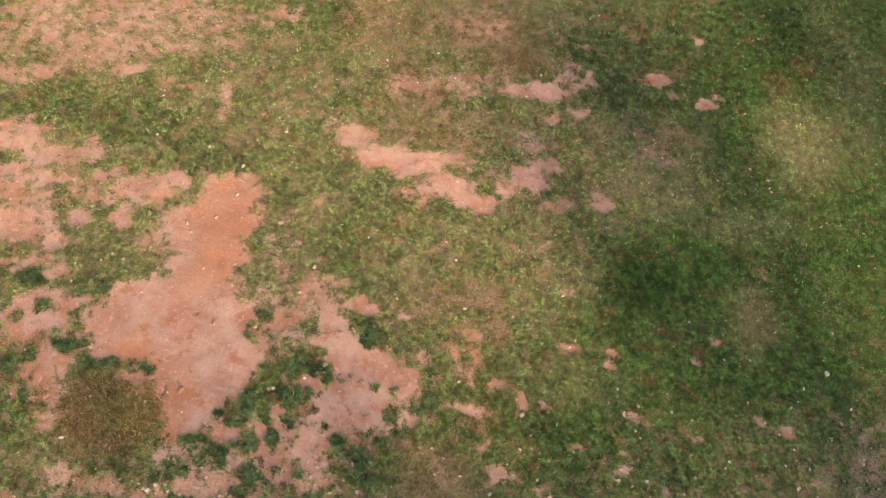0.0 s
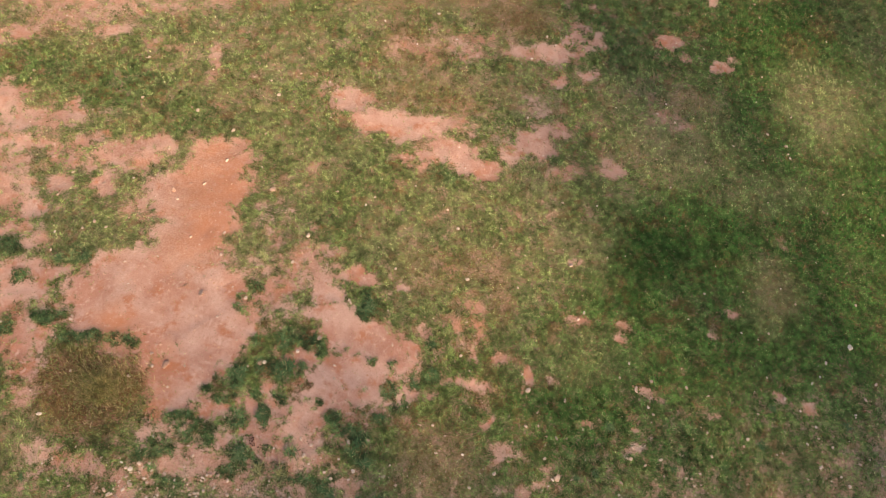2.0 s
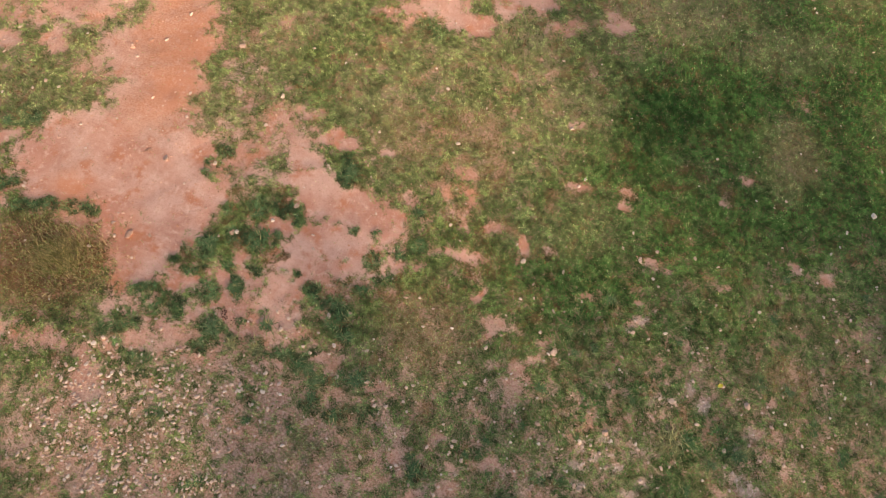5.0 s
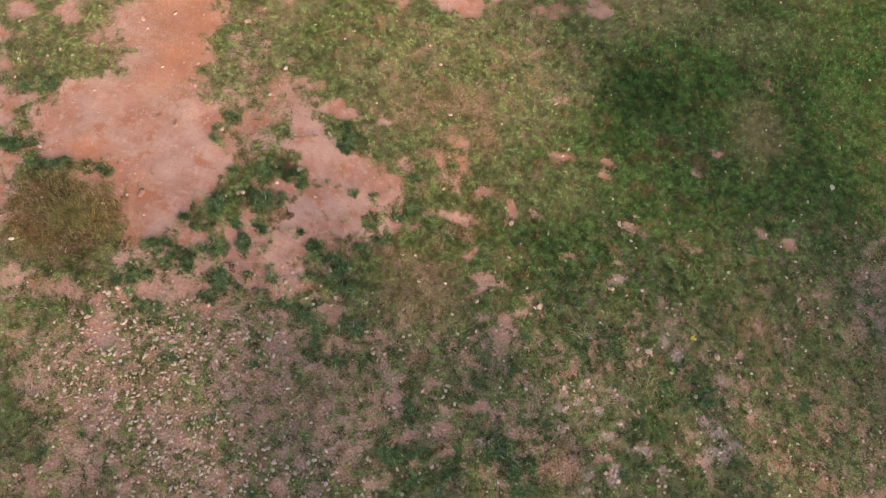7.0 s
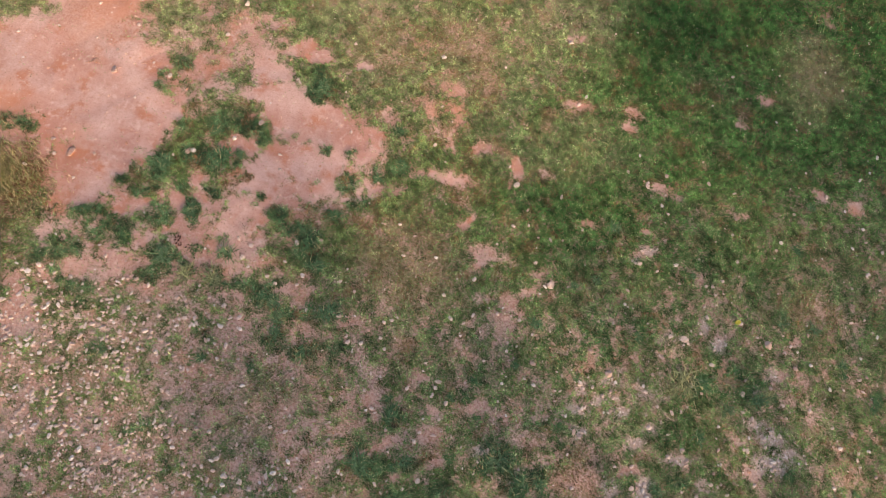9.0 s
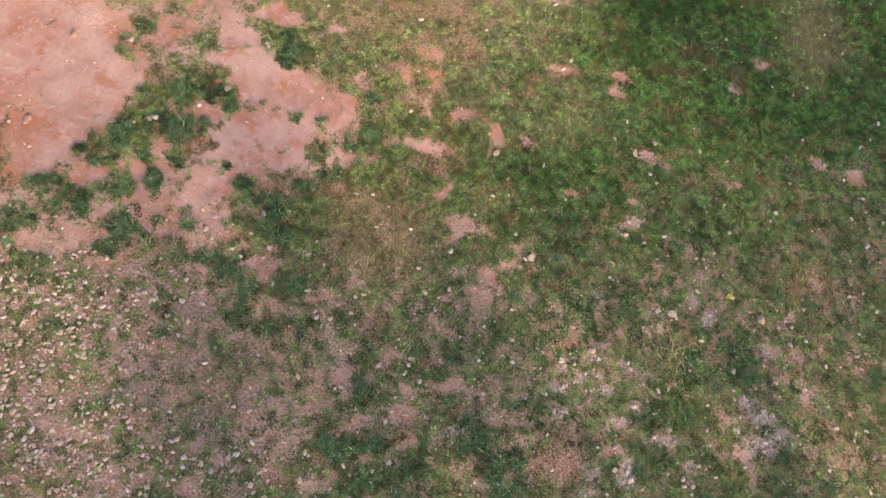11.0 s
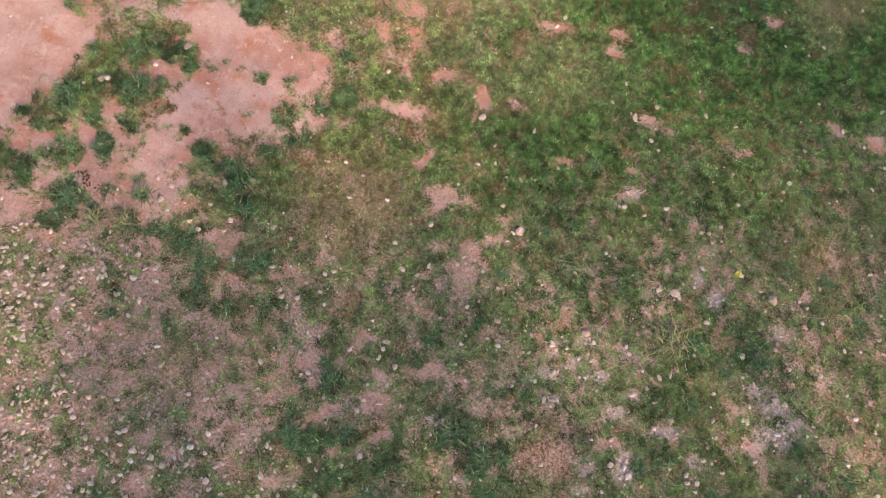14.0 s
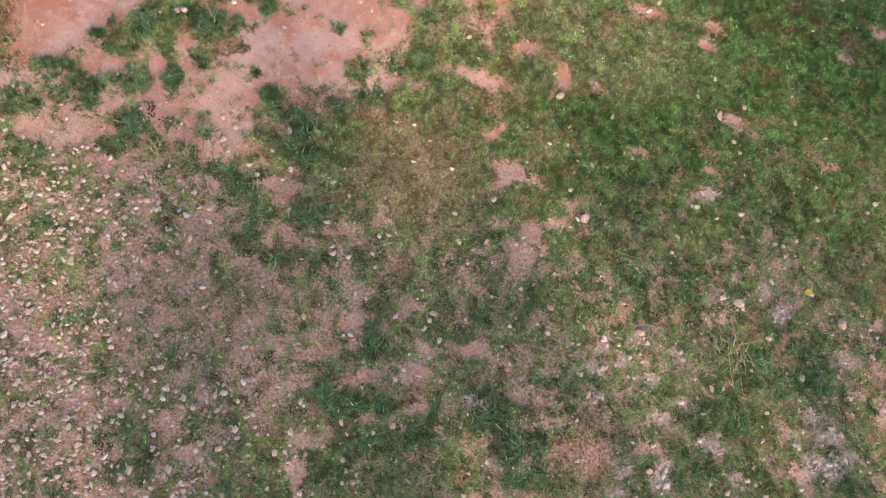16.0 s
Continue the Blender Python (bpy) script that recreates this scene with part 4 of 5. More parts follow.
def tints(rng, f, x, y):
    """The colours of blades: green to blue-green where lush or painted as shaded, straw where pale or painted as
    sunlit, brown where rusty.
    """
    n = len(x)
    base = np.array([0.182, 0.255, 0.084]) * np.ones((n, 1))
    cool, rich = np.array([0.080, 0.172, 0.066]), np.array([0.078, 0.200, 0.052])
    straw, brown = np.array([0.42, 0.40, 0.21]), np.array([0.25, 0.108, 0.054])

    def blend(a, b, w):
        return a + (b - a) * np.clip(w, 0, 1)[:, None]

    patchy, tufty = fractal(x, y, 0.8, 83, 3), fractal(x, y, 0.13, 87, 2)
    colour = blend(base, cool, 0.80 * f["lush_shade"] + 0.30 * f["lower"] + 1.1 * (patchy - 0.5))
    colour = blend(colour, rich, 0.9 * f["east"] * (1 - 0.7 * f["lower"]) * (1 - 0.6 * f["pale"]))
    # Deep green of the upper right, darkened further in place of tree shade.
    colour = blend(colour, np.array([0.040, 0.115, 0.030]), 0.65 * f["lush_shade"] * f["east"] * (1 - f["lower"]))
    colour = blend(colour, np.array([0.088, 0.162, 0.086]), 0.75 * f["clump"])
    colour = blend(colour, straw, (rng.random(n) < 0.05 + 0.32 * f["pale"] + 0.12 * f["lower"] + 0.12 * step(0.5, 0.8, patchy)) * 0.75 + 0.20 * f["pale"])
    colour = blend(colour, brown, (rng.random(n) < 0.05 + 0.7 * f["rust"]) * 0.85)
    speck = value_noise(x, y, 0.05, 89)
    return colour * (rng.uniform(0.6, 1.4, n) * (0.66 + 0.62 * step(0.25, 0.75, tufty)) * (0.62 + 0.76 * step(0.22, 0.8, speck)))[:, None]


def tussocks(x, y):
    """Where blades stand together, from 0 to 1: soil shows between them at two scales."""
    return spread_evenly(0.5 * value_noise(x, y, 0.12, 97) + 0.5 * value_noise(x, y, 0.05, 113))


def grass(name, label, count, long, wide, want, seed, lean=(0.75, 1.45), ring=0.0, box=WHOLE, beyond=False):
    """One kind of blades, strewn over the meadow as one object."""
    co, colour, n = blades(np.random.default_rng(seed), count, long, wide, want, lean, ring, box, beyond)
    if name == "dry_litter":
        colour = np.array([0.44, 0.35, 0.22]) * np.random.default_rng(seed + 50).uniform(0.35, 1.3, (n, 1))
    me = mesh_from(name, co, np.arange(3 * n).reshape(-1, 3), GRASS)
    point_colour(me, "tint", np.repeat(colour, 3, 0))
    return tagged(new(name, me), label, "grass", kind="stuff")


def turf(f, x, y):
    """The chance of a blade of the short turf."""
    stand = np.clip(step(-0.30, 0.30, tussocks(x, y) + 0.12 - 1.32 * f["bare"]), 0.008 + 0.05 * f["lower"], 1)
    return stand * np.clip(0.62 + 0.5 * step(0.34, 0.62, fractal(x, y, 0.12, 95, 3)), 0, 1) * (0.9 - 0.30 * f["pale"] - 0.42 * f["rust"] + 0.25 * f["lush_shade"])


grass("grass", "short green meadow grass with straw-coloured and brown blades", 3700000, 0.046, 0.0105, turf, 1, box=CLOSE)
grass("grass", "short green meadow grass further up the meadow", 3500000, 0.064, 0.015, turf, 5, beyond=True)
grass("long_grass", "longer darker grass blades in thick patches and painted shade", 640000, 0.088, 0.011,
      lambda f, x, y: np.clip(1 - 1.4 * f["bare"], 0, 1) * np.clip(0.05 + 0.45 * f["lush_shade"] + 0.9 * f["clump"] + 0.2 * f["lower"] - 0.3 * f["rust"], 0, 1) * np.maximum(f["clump"], step(0.42, 0.62, fractal(x, y, 0.3, 91, 3))), 2, (0.6, 1.35))


grass("dry_litter", "short dry straw and dead blades lying on the soil", 900000, 0.05, 0.008,
      lambda f, x, y: np.clip(0.05 + 0.5 * f["lower"] + 0.3 * f["pale"] + 0.35 * f["rust"], 0, 1) * np.clip(1.1 - f["bare"] * (1 - 0.7 * f["lower"]), 0, 1), 3, (1.1, 1.5))
grass("outer_grass", "meadow grass thinning out round the worn middle", 560000, 0.12, 0.030, lambda f, x, y: 0.85 - 0.6 * f["bare"], 4, ring=24.0)


def tuft_mesh(rng, count, long, tint):
    """A tuft of bent blades, each of two slips, fanned out from one root."""
    way, reach = rng.uniform(0, 2 * np.pi, count), long * rng.uniform(0.5, 1.2, count)
    out, up = np.cos(way), np.sin(way)
    lean = rng.uniform(0.45, 1.15, count)
    root = np.stack([rng.normal(size=count) * 0.05, rng.normal(size=count) * 0.05, np.full(count, -0.01)], -1)
    mid = root + np.stack([out * np.sin(lean), up * np.sin(lean), np.cos(lean)], -1) * (0.5 * reach)[:, None]
    end = mid + np.stack([out * np.sin(lean + 0.7), up * np.sin(lean + 0.7), np.cos(lean + 0.7)], -1) * (0.55 * reach)[:, None]
    side = np.stack([-up, out, 0 * out], -1) * 0.0075
    co = np.stack([root - side, root + side, mid - side * 0.8, mid + side * 0.8, end], 1).reshape(-1, 3)
    k = 5 * np.arange(count)[:, None]
    faces = np.concatenate([k + [0, 1, 3], k + [0, 3, 2], k + [2, 3, 4]])
    me = mesh_from("grass_tuft", co, faces, GRASS)
    colour = np.array(tint) * rng.uniform(0.6, 1.4, (count, 1))
    dry = rng.random(count) < 0.12
    colour[dry] = (0.42, 0.34, 0.18)
    point_colour(me, "tint", np.repeat(colour, 5, 0))
    return me


rng = np.random.default_rng(21)
TUFTS = [tuft_mesh(rng, 90, long, tint) for long, tint in (
    (0.15, (0.12, 0.200, 0.095)), (0.18, (0.13, 0.21, 0.105)), (0.13, (0.12, 0.205, 0.085)), (0.19, (0.15, 0.215, 0.11)), (0.16, (0.105, 0.19, 0.090)))]
DRY_TUFTS = [tuft_mesh(rng, 90, long, (0.27, 0.27, 0.14)) for long in (0.17, 0.20)]
TUFT_COUNT = itertools.count()


def grass_tuft(x, y, size, dry=False):
    """One coarse tuft, rooted in the turf."""
    n = next(TUFT_COUNT)
    ob = new("grass_tuft", (DRY_TUFTS if dry else TUFTS)[n % (2 if dry else 5)])
    z = float(lookup(np.array([x]), np.array([y]))["z"][0])
    ob.matrix_world = pose(x, y, z, 0, 0, rng.uniform(0, 360)) @ Matrix.Diagonal((0.8 * size, 0.8 * size, 0.6 * size, 1))
    look_of = "half-dry grass tuft with many straw-coloured blades" if dry else "coarse dark green grass tuft with a few straw blades"
    tagged(ob, look_of, "grass tuft", "grass tufts of the meadow")


# tufts: begin
grass_tuft(0.77, -2.80, 1.3)
grass_tuft(0.56, -3.66, 1.2)
grass_tuft(0.76, -3.59, 1)
grass_tuft(2.48, -2.97, 1.5)
grass_tuft(2.32, -3.12, 1.1)
grass_tuft(2.92, -3.19, 1.4)
grass_tuft(3.17, -3.15, 1)
grass_tuft(2.98, -3.60, 1.1)
grass_tuft(5.03, -0.96, 1.7, True)
grass_tuft(5.34, -0.94, 1.3)
grass_tuft(4.89, -1.14, 1, True)
grass_tuft(6.29, -0.91, 1.2)
grass_tuft(6.41, -0.78, 1, True)
grass_tuft(5.82, -1.20, 1)
grass_tuft(-1.29, -0.56, 1.2)
grass_tuft(-1.07, -0.91, 1.3)
grass_tuft(-0.65, -1.59, 1.2)
grass_tuft(-0.94, -1.60, 1)
grass_tuft(-2.46, -1.14, 1.2)
grass_tuft(-3.14, 0.44, 1.4)
grass_tuft(-3.21, 0.25, 1)
grass_tuft(-4.00, 0.05, 1.2)
grass_tuft(-2.56, 0.93, 1.1)
grass_tuft(-2.52, -1.57, 1.3, True)
grass_tuft(-3.28, -0.65, 1)
grass_tuft(-2.94, -1.64, 1.2, True)
grass_tuft(-3.31, -1.50, 1)
grass_tuft(-4.05, -1.36, 1)
grass_tuft(-2.86, 0.53, 0.8)
grass_tuft(5.45, -1.76, 1)
grass_tuft(1.98, -4.08, 1.2, True)
grass_tuft(1.63, -3.98, 1)
grass_tuft(1.17, -3.96, 1)
grass_tuft(-1.47, -1.68, 1)
grass_tuft(-1.67, -1.60, 0.9)
grass_tuft(-0.60, 0.86, 0.9)
grass_tuft(3.46, 1.27, 1)
grass_tuft(6.96, -1.92, 1)
grass_tuft(-3.37, -1.47, 1.2)
grass_tuft(-3.98, -0.02, 1)
grass_tuft(-3.39, 0.84, 1)
grass_tuft(-2.01, 2.20, 1)
grass_tuft(-2.02, -0.31, 0.9)
grass_tuft(-3.27, -0.68, 0.9)
grass_tuft(-1.07, 0.00, 0.9)
grass_tuft(-0.84, -2.29, 1.2)
grass_tuft(0.54, -3.59, 1.3)
grass_tuft(-1.35, -0.71, 1.3)
grass_tuft(2.08, 11.94, 1.3)
grass_tuft(2.34, 12.33, 1)
# tufts: end
placed = 0
while placed < 90:
    x, y = rng.uniform(-9, 9, 1), rng.uniform(-7, 7, 1)
    f = lookup(x, y)
    if in_meadow(x, y)[0] and f["bare"][0] < 0.4 and rng.random() < 0.6 * f["clump"][0] + 0.3 * f["lower"][0] - 0.5 * f["rust"][0]:
        grass_tuft(float(x[0]), float(y[0]), float(rng.uniform(0.6, 1.0)))
        placed += 1


# ---- stones ----
def stone_mesh(rng, flat, material):
    """A chipped, rounded stone about 1 m across, later scaled."""
    bm = bmesh.new()
    bmesh.ops.create_icosphere(bm, subdivisions=2, radius=0.5)
    cuts = [(Vector(rng.normal(size=3)).normalized(), rng.uniform(0.22, 0.38)) for _ in range(11)]
    for v in bm.verts:
        for normal, far in cuts:
            over = v.co.dot(normal) - far
            if over > 0:
                v.co -= normal * over
        v.co *= 1.35 * (1 + 0.05 * rng.uniform(-1, 1))
        v.co.z *= flat
    me = bpy.data.meshes.new("stone")
    bm.to_mesh(me)
    bm.free()
    me.materials.append(material)
    return me


rng = np.random.default_rng(7)
FLATNESS = (0.32, 0.38, 0.42, 0.45, 0.36, 0.48, 0.30, 0.40)
STONES = [stone_mesh(rng, flat, STONE) for flat in FLATNESS]
EARTHY = [stone_mesh(rng, flat, DUSTY) for flat in FLATNESS]
laid = []


def lay_stone(x, y, size):
    """One loose stone, sunk a little into the turf."""
    f = lookup(np.array([x]), np.array([y]))
    z = float(f["z"][0])
    on_earth = f["bare"][0] > 0.75
    ob = new("stone", (EARTHY if on_earth else STONES)[len(laid) % len(STONES)])
    size *= 0.8
    sx, sy = size * rng.uniform(0.95, 1.2), size * rng.uniform(0.75, 1.0)
    ob.matrix_world = pose(x, y, z + 0.05 * size, rng.uniform(-14, 14), rng.uniform(-14, 14), rng.uniform(0, 360)) @ Matrix.Diagonal((sx, sy, size, 1))
    large = "fist-sized" if size > 0.10 else "small"
    bedded = "lying on bare red earth" if f["bare"][0] > 0.6 else "half sunk in the meadow grass"
    tint = "earth-stained pinkish" if on_earth else "pale buff"
    tagged(ob, f"{large} {tint} stone {bedded}", "stone", "loose stones of the meadow")
    laid.append((x, y, size))


# single stones: begin
lay_stone(-4.96, 4.20, 0.145)
lay_stone(-5.79, 6.66, 0.125)
lay_stone(-7.37, 5.58, 0.121)
lay_stone(-3.81, 3.37, 0.142)
lay_stone(-3.90, 2.64, 0.101)
lay_stone(-5.41, 1.36, 0.145)
lay_stone(-5.77, 1.41, 0.132)
lay_stone(-5.44, -0.26, 0.196)
lay_stone(1.66, 1.49, 0.138)
lay_stone(8.39, 4.71, 0.157)
lay_stone(3.86, 2.20, 0.103)
lay_stone(1.93, 4.59, 0.110)
lay_stone(-6.70, 3.70, 0.115)
lay_stone(-6.98, 3.44, 0.115)
lay_stone(-9.08, 6.58, 0.110)
lay_stone(-5.39, 2.31, 0.088)
lay_stone(-0.21, 3.49, 0.106)
lay_stone(-3.70, 0.36, 0.133)
lay_stone(-1.49, -0.62, 0.131)
lay_stone(3.87, -1.20, 0.144)
lay_stone(4.93, -0.28, 0.170)
lay_stone(6.32, 0.05, 0.173)
lay_stone(2.31, -2.90, 0.107)
lay_stone(2.62, -0.06, 0.137)
lay_stone(3.99, 0.75, 0.098)
lay_stone(2.03, 0.84, 0.076)
lay_stone(3.87, 2.21, 0.090)
lay_stone(3.99, 1.01, 0.088)
lay_stone(2.24, 0.68, 0.064)
lay_stone(3.84, 2.26, 0.091)
lay_stone(4.17, 1.94, 0.090)
lay_stone(3.47, 2.37, 0.081)
lay_stone(5.22, -2.03, 0.113)
lay_stone(3.45, -1.49, 0.113)
lay_stone(6.23, -1.74, 0.107)
lay_stone(-2.59, -3.41, 0.100)
lay_stone(-2.76, 1.21, 0.125)
lay_stone(-3.63, 0.39, 0.113)
lay_stone(2.64, -0.06, 0.134)
lay_stone(7.15, -0.82, 0.102)
lay_stone(6.04, -0.88, 0.101)
lay_stone(4.81, -2.88, 0.126)
lay_stone(3.51, -2.25, 0.110)
lay_stone(5.10, -1.43, 0.074)
lay_stone(-1.59, -1.38, 0.092)
lay_stone(-1.13, -0.47, 0.080)
lay_stone(-0.64, -1.03, 0.079)
lay_stone(6.31, -2.03, 0.081)
lay_stone(-1.91, -2.04, 0.091)
lay_stone(-3.30, -3.91, 0.084)
lay_stone(0.28, -2.28, 0.069)
lay_stone(1.05, -1.88, 0.070)
# single stones: end


# stones of the stony part: the larger ones singly, the chips together
while len(laid) < 300:
    x, y = float(rng.uniform(-8, 3)), float(rng.uniform(-7, 2))
    if in_meadow(x, y) and rng.random() < float(lookup(np.array([x]), np.array([y]))["rocky"][0]):
        if all((x - a) ** 2 + (y - b) ** 2 > (0.5 * c + 0.06) ** 2 for a, b, c in laid):
            lay_stone(x, y, float(rng.uniform(0.038, 0.085)))


def chips(name, label, material, count, sizes, want, seed, flat=0.45):
    """Many small broken stones or clods as one object."""
    rng = np.random.default_rng(seed)
    bm = bmesh.new()
    bmesh.ops.create_icosphere(bm, subdivisions=1, radius=0.5)
    ball = np.array([v.co[:] for v in bm.verts])
    faces = np.array([[v.index for v in f.verts] for f in bm.faces])
    bm.free()
    x, y = rng.uniform(-15.2, 11, count), rng.uniform(-7.2, 19.2, count)
    ok = in_meadow(x, y)
    x, y = x[ok], y[ok]
    f = lookup(x, y)
    ok = rng.random(len(x)) < want(f)
    x, y, z = x[ok], y[ok], f["z"][ok]
    n = len(x)
    size = rng.uniform(0, 1, n) ** 2.2 * (sizes[1] - sizes[0]) + sizes[0]
    turn = rng.uniform(0, 2 * np.pi, n)
    shape = ball[None] * rng.uniform(0.65, 1.25, (n, len(ball), 1)) * np.stack([rng.uniform(0.9, 1.35, n), rng.uniform(0.65, 1, n), np.full(n, flat)], -1)[:, None]
    c, s = np.cos(turn)[:, None], np.sin(turn)[:, None]
    shape = np.stack([shape[..., 0] * c - shape[..., 1] * s, shape[..., 0] * s + shape[..., 1] * c, shape[..., 2]], -1) * size[:, None, None]
    co = (shape + np.stack([x, y, z + 0.06 * size], -1)[:, None]).reshape(-1, 3)
    tris = (faces[None] + len(ball) * np.arange(n)[:, None, None]).reshape(-1, 3)
    return tagged(new(name, mesh_from(name, co, tris, material)), label, "stones", kind="stuff")


def clod_material():
    m = Nodes("earth clods")
    colour = m.mix(m.island(), (0.48, 0.22, 0.145), (0.64, 0.39, 0.30))
    m.bump(m.noise(140, 4), 0.5, 0.004)
    return m.done(colour, 0.95, 0.1)


chips("stone_chips", "pale buff and pinkish stone chips strewn over the turf", CHIP, 330000, (0.016, 0.092),
      lambda f: 0.004 + 0.38 * f["rocky"] + 0.36 * f["gravel"] + f["lower"] * (0.010 + 0.06 * f["bare"]) + 0.004 * f["bare"], 31)
chips("earth_clods", "small reddish clods on the bare earth", clod_material(), 115000, (0.008, 0.055), lambda f: 0.20 * f["open"] * f["bare"] * (1 - f["lower"]) + 0.05 * f["bare"], 33, 0.45)


# ---- small things on the grass ----
def plain(name, low, high, scale, rough=0.8):
    m = Nodes(name)
    m.bump(m.noise(scale * 2, 4), 0.4, 0.004)
    return m.done(m.mix(m.band(m.noise(scale, 5), 0.35, 0.65), low, high), rough, 0.2)


DUNG = plain("dark droppings", (0.035, 0.015, 0.009), (0.11, 0.045, 0.026), 60)
LEAF = plain("yellow leaf", (0.62, 0.50, 0.06), (0.75, 0.66, 0.16), 40, 0.6)
STRAW = plain("dry straw", (0.42, 0.33, 0.17), (0.62, 0.52, 0.32), 30)
WEED = plain("dry brown weed", (0.20, 0.11, 0.05), (0.38, 0.25, 0.13), 25)


def pellet_mesh():
    bm = bmesh.new()
    bmesh.ops.create_icosphere(bm, subdivisions=2, radius=0.5)
    for v in bm.verts:
        v.co *= 1 + 0.12 * math.sin(9 * v.co.x + 4 * v.co.y)
    me = bpy.data.meshes.new("pellet")
    bm.to_mesh(me)
    bm.free()
    me.materials.append(DUNG)
    return me


PELLET = pellet_mesh()


def droppings(x, y, spread_by, count):
    """A scatter of dark pellets in one heap."""
    z = float(lookup(np.array([x]), np.array([y]))["z"][0])
    heap = tagged(new("droppings"), "scattered heap of dark brown droppings on the ground", "droppings", "heaps of droppings")
    heap.location = (x, y, z + 0.004)
    for _ in range(count):
        size, a, r = rng.uniform(0.010, 0.024), rng.uniform(0, 2 * math.pi), spread_by * abs(rng.normal())
        ob = new("pellet", PELLET)
        ob.parent = heap
        ob.matrix_local = pose(r * math.cos(a), 0.7 * r * math.sin(a), 0.3 * size, 0, 0, rng.uniform(0, 360)) @ Matrix.Diagonal((1.5 * size, size, 0.8 * size, 1))


def fallen_leaf(x, y, size):
    bm = bmesh.new()
    rows = []
    for n in range(7):
        u = n / 6
        w = 0.34 * math.sin(math.pi * u) ** 0.7 + 0.01
        rows.append([bm.verts.new((u - 0.5, k * w, 0.12 * abs(k) * (1 - u) + 0.10 * u * u)) for k in (-1, 0, 1)])
    for a, b in zip(rows, rows[1:]):
        for k in (0, 1):
            bm.faces.new((a[k], a[k + 1], b[k + 1], b[k]))
    bmesh.ops.solidify(bm, geom=bm.faces[:], thickness=0.02)
    bmesh.ops.scale(bm, vec=(size, size, size), verts=bm.verts)
    ob = part("fallen_leaf", bm, LEAF)
    ob.matrix_world = pose(x, y, float(lookup(np.array([x]), np.array([y]))["z"][0]) + 0.035, 6, -4, 35)
    tagged(ob, "bright yellow fallen leaf lying on the grass", "leaf")


def stalk(x, y, length, turn):
    """A dry grass stalk, lying bowed on the turf."""
    z = float(lookup(np.array([x]), np.array([y]))["z"][0])
    bm = bmesh.new()
    rings = []
    for n in range(7):
        u = n / 6 - 0.5
        centre = Vector((u * length, 0.10 * length * (u * u - 0.2), 0.03 + 0.05 * (u + 0.5)))
        r = 0.0042 * (1 - 0.5 * (u + 0.5))
        rings.append([bm.verts.new(centre + Vector((0, r * math.cos(k * 2.094), r * math.sin(k * 2.094)))) for k in range(3)])
    for a, b in zip(rings, rings[1:]):
        for k in range(3):
            bm.faces.new((a[k], a[(k + 1) % 3], b[(k + 1) % 3], b[k]))
    ob = part("dry_stalk", bm, STRAW)
    ob.matrix_world = pose(x, y, z, 0, 0, turn)
    tagged(ob, "thin straw-coloured dry grass stalk lying on the turf", "stalk", "dry stalks")


def weed_mound(x, y, radius, count):
    """A low mound of dry brown weeds: many thin bowed stems."""
    z = float(lookup(np.array([x]), np.array([y]))["z"][0])
    rng = np.random.default_rng(51)
    a, r = rng.uniform(0, 2 * np.pi, count), radius * 0.52 * np.abs(rng.normal(size=count))
    r = r * (0.75 + 0.6 * value_noise(3 * np.cos(a), 3 * np.sin(a), 1.0, 9))
    root = np.stack([r * np.cos(a), 0.85 * r * np.sin(a), np.zeros(count)], -1)
    way, lean, size = rng.uniform(0, 2 * np.pi, count), rng.uniform(0.2, 1.2, count), rng.uniform(0.08, 0.24, count) * np.clip(1.1 - 0.5 * r / radius, 0.4, 2)
    go = np.stack([np.cos(way) * np.sin(lean), np.sin(way) * np.sin(lean), np.cos(lean)], -1)
    side = np.stack([-np.sin(way), np.cos(way), 0 * way], -1) * 0.0045
    co = np.stack([root - side, root + side, root + go * size[:, None]], 1).reshape(-1, 3)
    me = mesh_from("weed_mound", co, np.arange(3 * count).reshape(-1, 3), GRASS)
    tint = np.array([0.44, 0.33, 0.18]) * rng.uniform(0.5, 1.5, (count, 1))
    tint[rng.random(count) < 0.35] = (0.20, 0.23, 0.08)
    point_colour(me, "tint", np.repeat(tint, 3, 0))
    ob = new("weed_mound", me)
    ob.location = (x, y, z)
    tagged(ob, "low mound of dry brown weeds beside the bare earth", "weeds")


# small things: begin
droppings(-3.25, -1.17, 0.13, 26)
droppings(4.46, 5.64, 0.05, 12)
droppings(3.37, 0.27, 0.12, 22)
droppings(4.87, 3.22, 0.03, 6)
droppings(1.83, 3.12, 0.03, 6)
fallen_leaf(5.77, 0.27, 0.11)
stalk(5.55, -0.88, 0.29, 0)
stalk(6.23, -0.12, 0.23, 32)
stalk(6.97, -0.02, 0.48, 10)
stalk(2.96, -1.77, 0.25, -2)
stalk(3.39, -0.31, 0.25, 3)
stalk(5.30, -1.33, 0.25, -68)
stalk(4.78, -1.51, 0.38, -39)
stalk(5.27, -0.90, 0.48, -42)
stalk(5.05, -1.07, 0.59, -68)
stalk(5.48, -0.86, 0.48, 2)
stalk(4.34, -1.95, 0.20, -22)
stalk(5.04, -0.75, 0.57, -59)
stalk(0.19, 1.89, 0.35, -5)
stalk(4.28, -1.51, 0.25, -9)
stalk(5.21, -0.94, 0.39, -72)
weed_mound(-6.42, -1.02, 1.0, 5500)
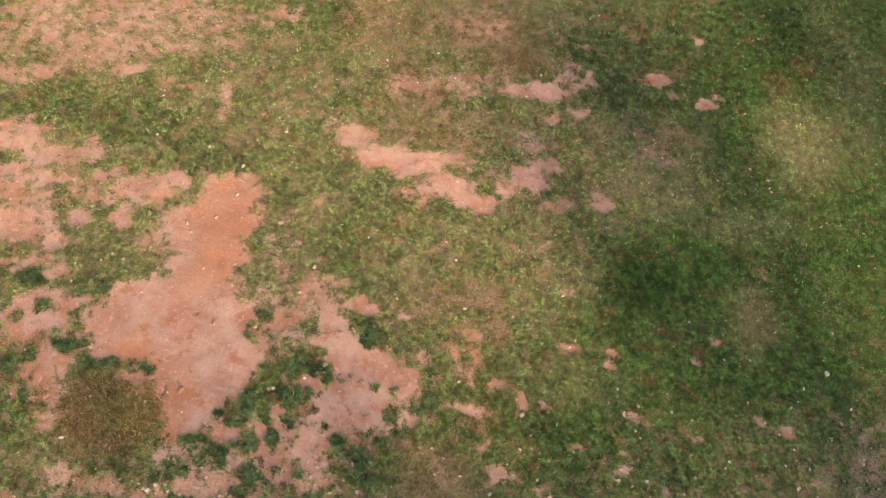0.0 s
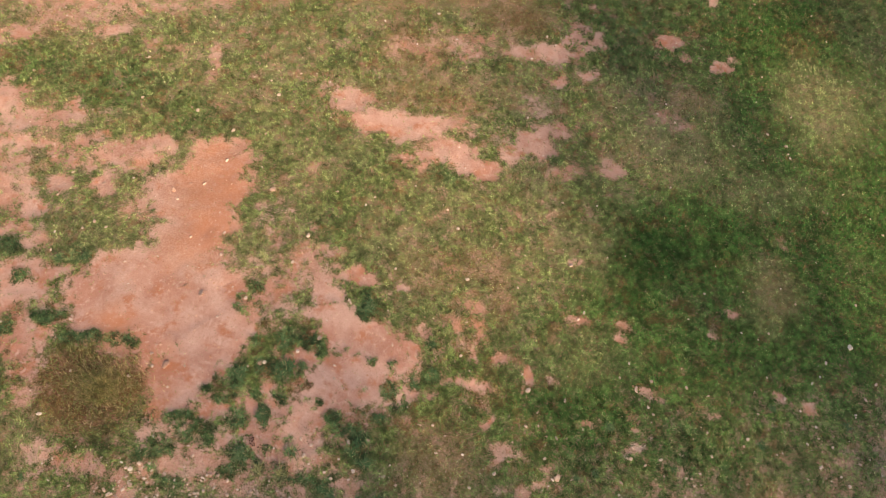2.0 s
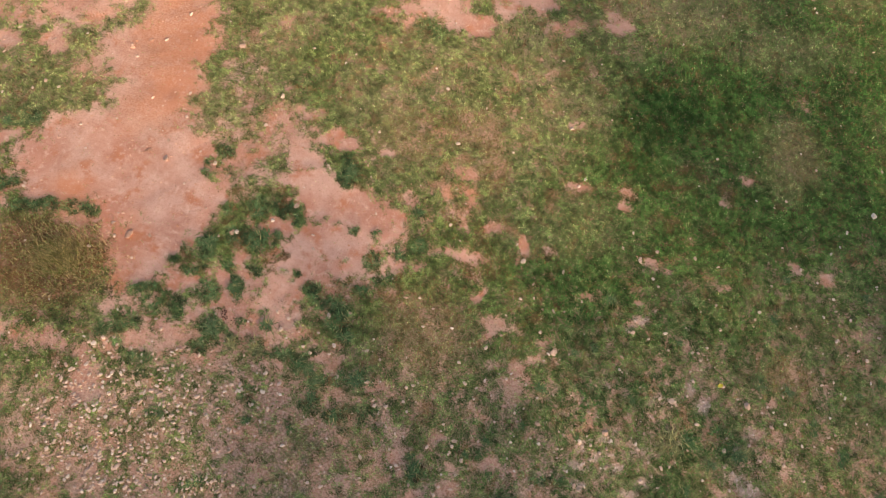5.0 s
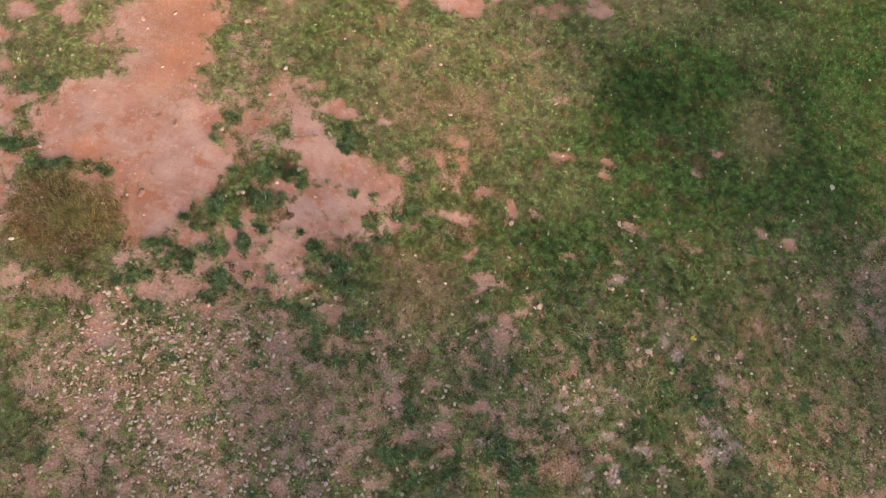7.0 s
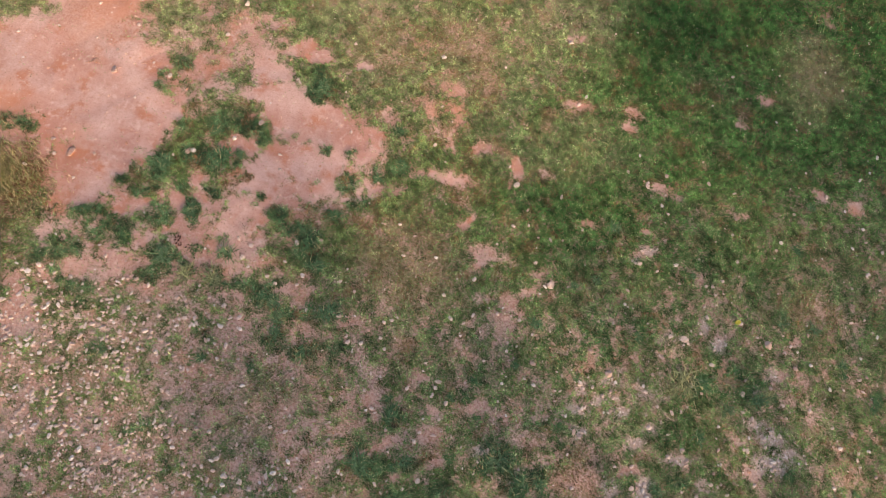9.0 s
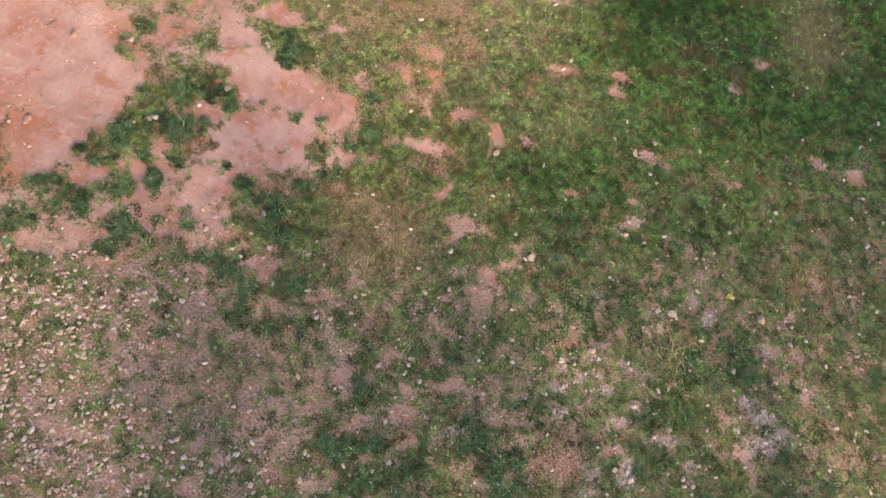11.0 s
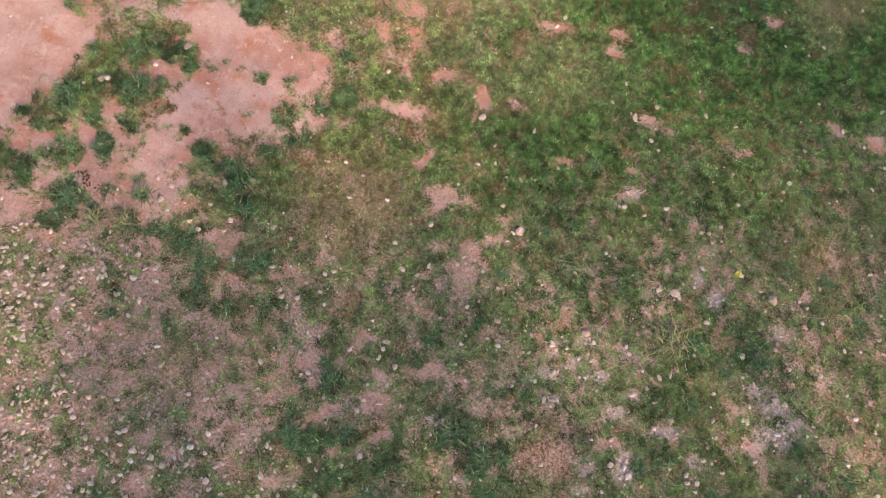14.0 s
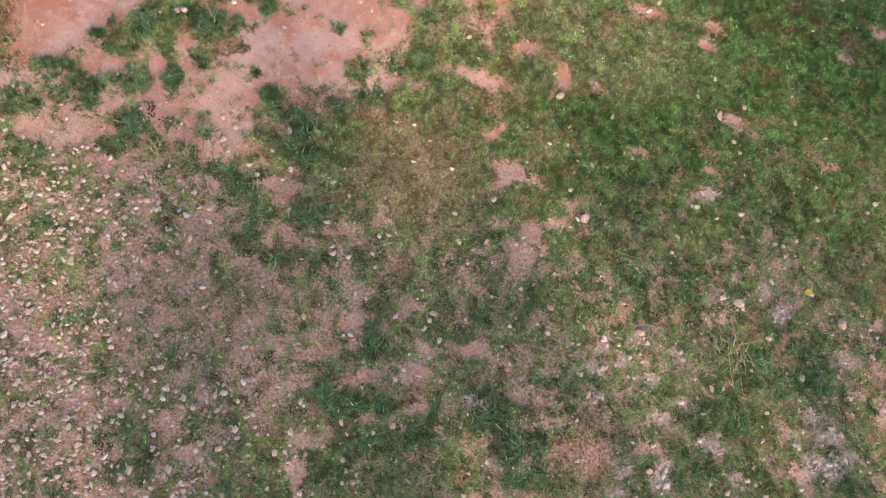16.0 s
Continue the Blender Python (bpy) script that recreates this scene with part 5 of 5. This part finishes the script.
# small things: end


# ---- unseen trees, added out of view to shade the meadow ----
BARK = plain("bark", (0.09, 0.065, 0.045), (0.20, 0.15, 0.11), 8, 0.95)
FOLIAGE = blade_material("tree leaves")


def limb(bm, start, end, thick, thin, bow):
    """A tapered, bowed branch of six sides."""
    axis = end - start
    across = axis.orthogonal().normalized()
    third = axis.cross(across).normalized()
    rings = []
    for n in range(6):
        u = n / 5
        centre = start + axis * u + bow * math.sin(math.pi * u)
        r = thick + (thin - thick) * u
        rings.append([bm.verts.new(centre + r * (across * math.cos(k * math.pi / 3) + third * math.sin(k * math.pi / 3))) for k in range(6)])
    for a, b in zip(rings, rings[1:]):
        for k in range(6):
            bm.faces.new((a[k], a[(k + 1) % 6], b[(k + 1) % 6], b[k]))


# An added shade caster: trunk, limbs and crown that stay out of view.
def tree(x, y, tall, wide, leaves, seed):
    rng = np.random.default_rng(seed)
    base = tagged(new("tree"), "tall leafy broad-crowned tree, unseen, added to shade the meadow", "tree", "trees beside the meadow")
    base.location = (x, y, -0.05)
    bm = bmesh.new()
    fork = Vector((0.2, -0.1, 0.42 * tall))
    limb(bm, Vector((0, 0, 0)), fork, 0.022 * tall, 0.014 * tall, Vector((0.1, 0.15, 0)))
    part("trunk", bm, BARK, base)
    bm = bmesh.new()
    ends = []
    for n in range(11):
        a, up = n * 2.4 + rng.uniform(-0.3, 0.3), rng.uniform(0.24, 0.50)
        tip = fork + Vector((math.cos(a) * wide * rng.uniform(0.45, 0.85), math.sin(a) * wide * rng.uniform(0.45, 0.85), tall * up))
        limb(bm, fork - Vector((0, 0, 0.1 * tall * rng.random())), tip, 0.008 * tall, 0.002 * tall, Vector((0, 0, 0.04 * tall)))
        ends += [(np.array(tip), wide * rng.uniform(0.26, 0.42)), (np.array(fork.lerp(tip, 0.78)), wide * rng.uniform(0.22, 0.36))]
    part("limbs", bm, BARK, base)
    pick = rng.integers(0, len(ends), leaves)
    centre = np.array([e[0] for e in ends])[pick]
    reach = np.array([e[1] for e in ends])[pick]
    off = rng.normal(size=(leaves, 3))
    off *= (reach * rng.random(leaves) ** 0.45 / np.linalg.norm(off, axis=1))[:, None]
    co = centre + off * (1, 1, 0.7)
    u, v = rng.normal(size=(leaves, 3)), rng.normal(size=(leaves, 3))
    u /= np.linalg.norm(u, axis=1)[:, None]
    v -= (u * v).sum(1)[:, None] * u
    v /= np.linalg.norm(v, axis=1)[:, None]
    size = rng.uniform(0.09, 0.20, leaves)[:, None]
    co = np.stack([co - u * size, co - v * size * 0.5, co + u * size, co + v * size * 0.5], 1).reshape(-1, 3)
    me = mesh_from("crown", co, np.arange(4 * leaves).reshape(-1, 4), FOLIAGE, corners=4)
    point_colour(me, "tint", np.repeat(np.array([0.06, 0.11, 0.03]) * rng.uniform(0.6, 1.4, (leaves, 1)), 4, 0))
    crown = new("crown", me)
    crown.parent = base


# trees: begin
tree(0.6, -17.0, 9.0, 3.8, 800, 105)
tree(5.7, -15.0, 9.0, 3.6, 850, 101)
tree(10.1, -12.5, 8.6, 3.4, 800, 102)
tree(15.2, -12.2, 9.4, 2.8, 650, 103)
tree(19.4, -10.2, 9.2, 3.2, 700, 104)
# Tall far crowns, added so that their shadows darken chosen stretches.
tree(21.6, -10.8, 18.0, 4.8, 2400, 106)
tree(28.4, -5.6, 18.0, 4.6, 1300, 107)
tree(28.6, -18.4, 18.0, 4.2, 260, 108)
tree(17.4, -22.9, 18.0, 4.4, 600, 109)
# trees: end
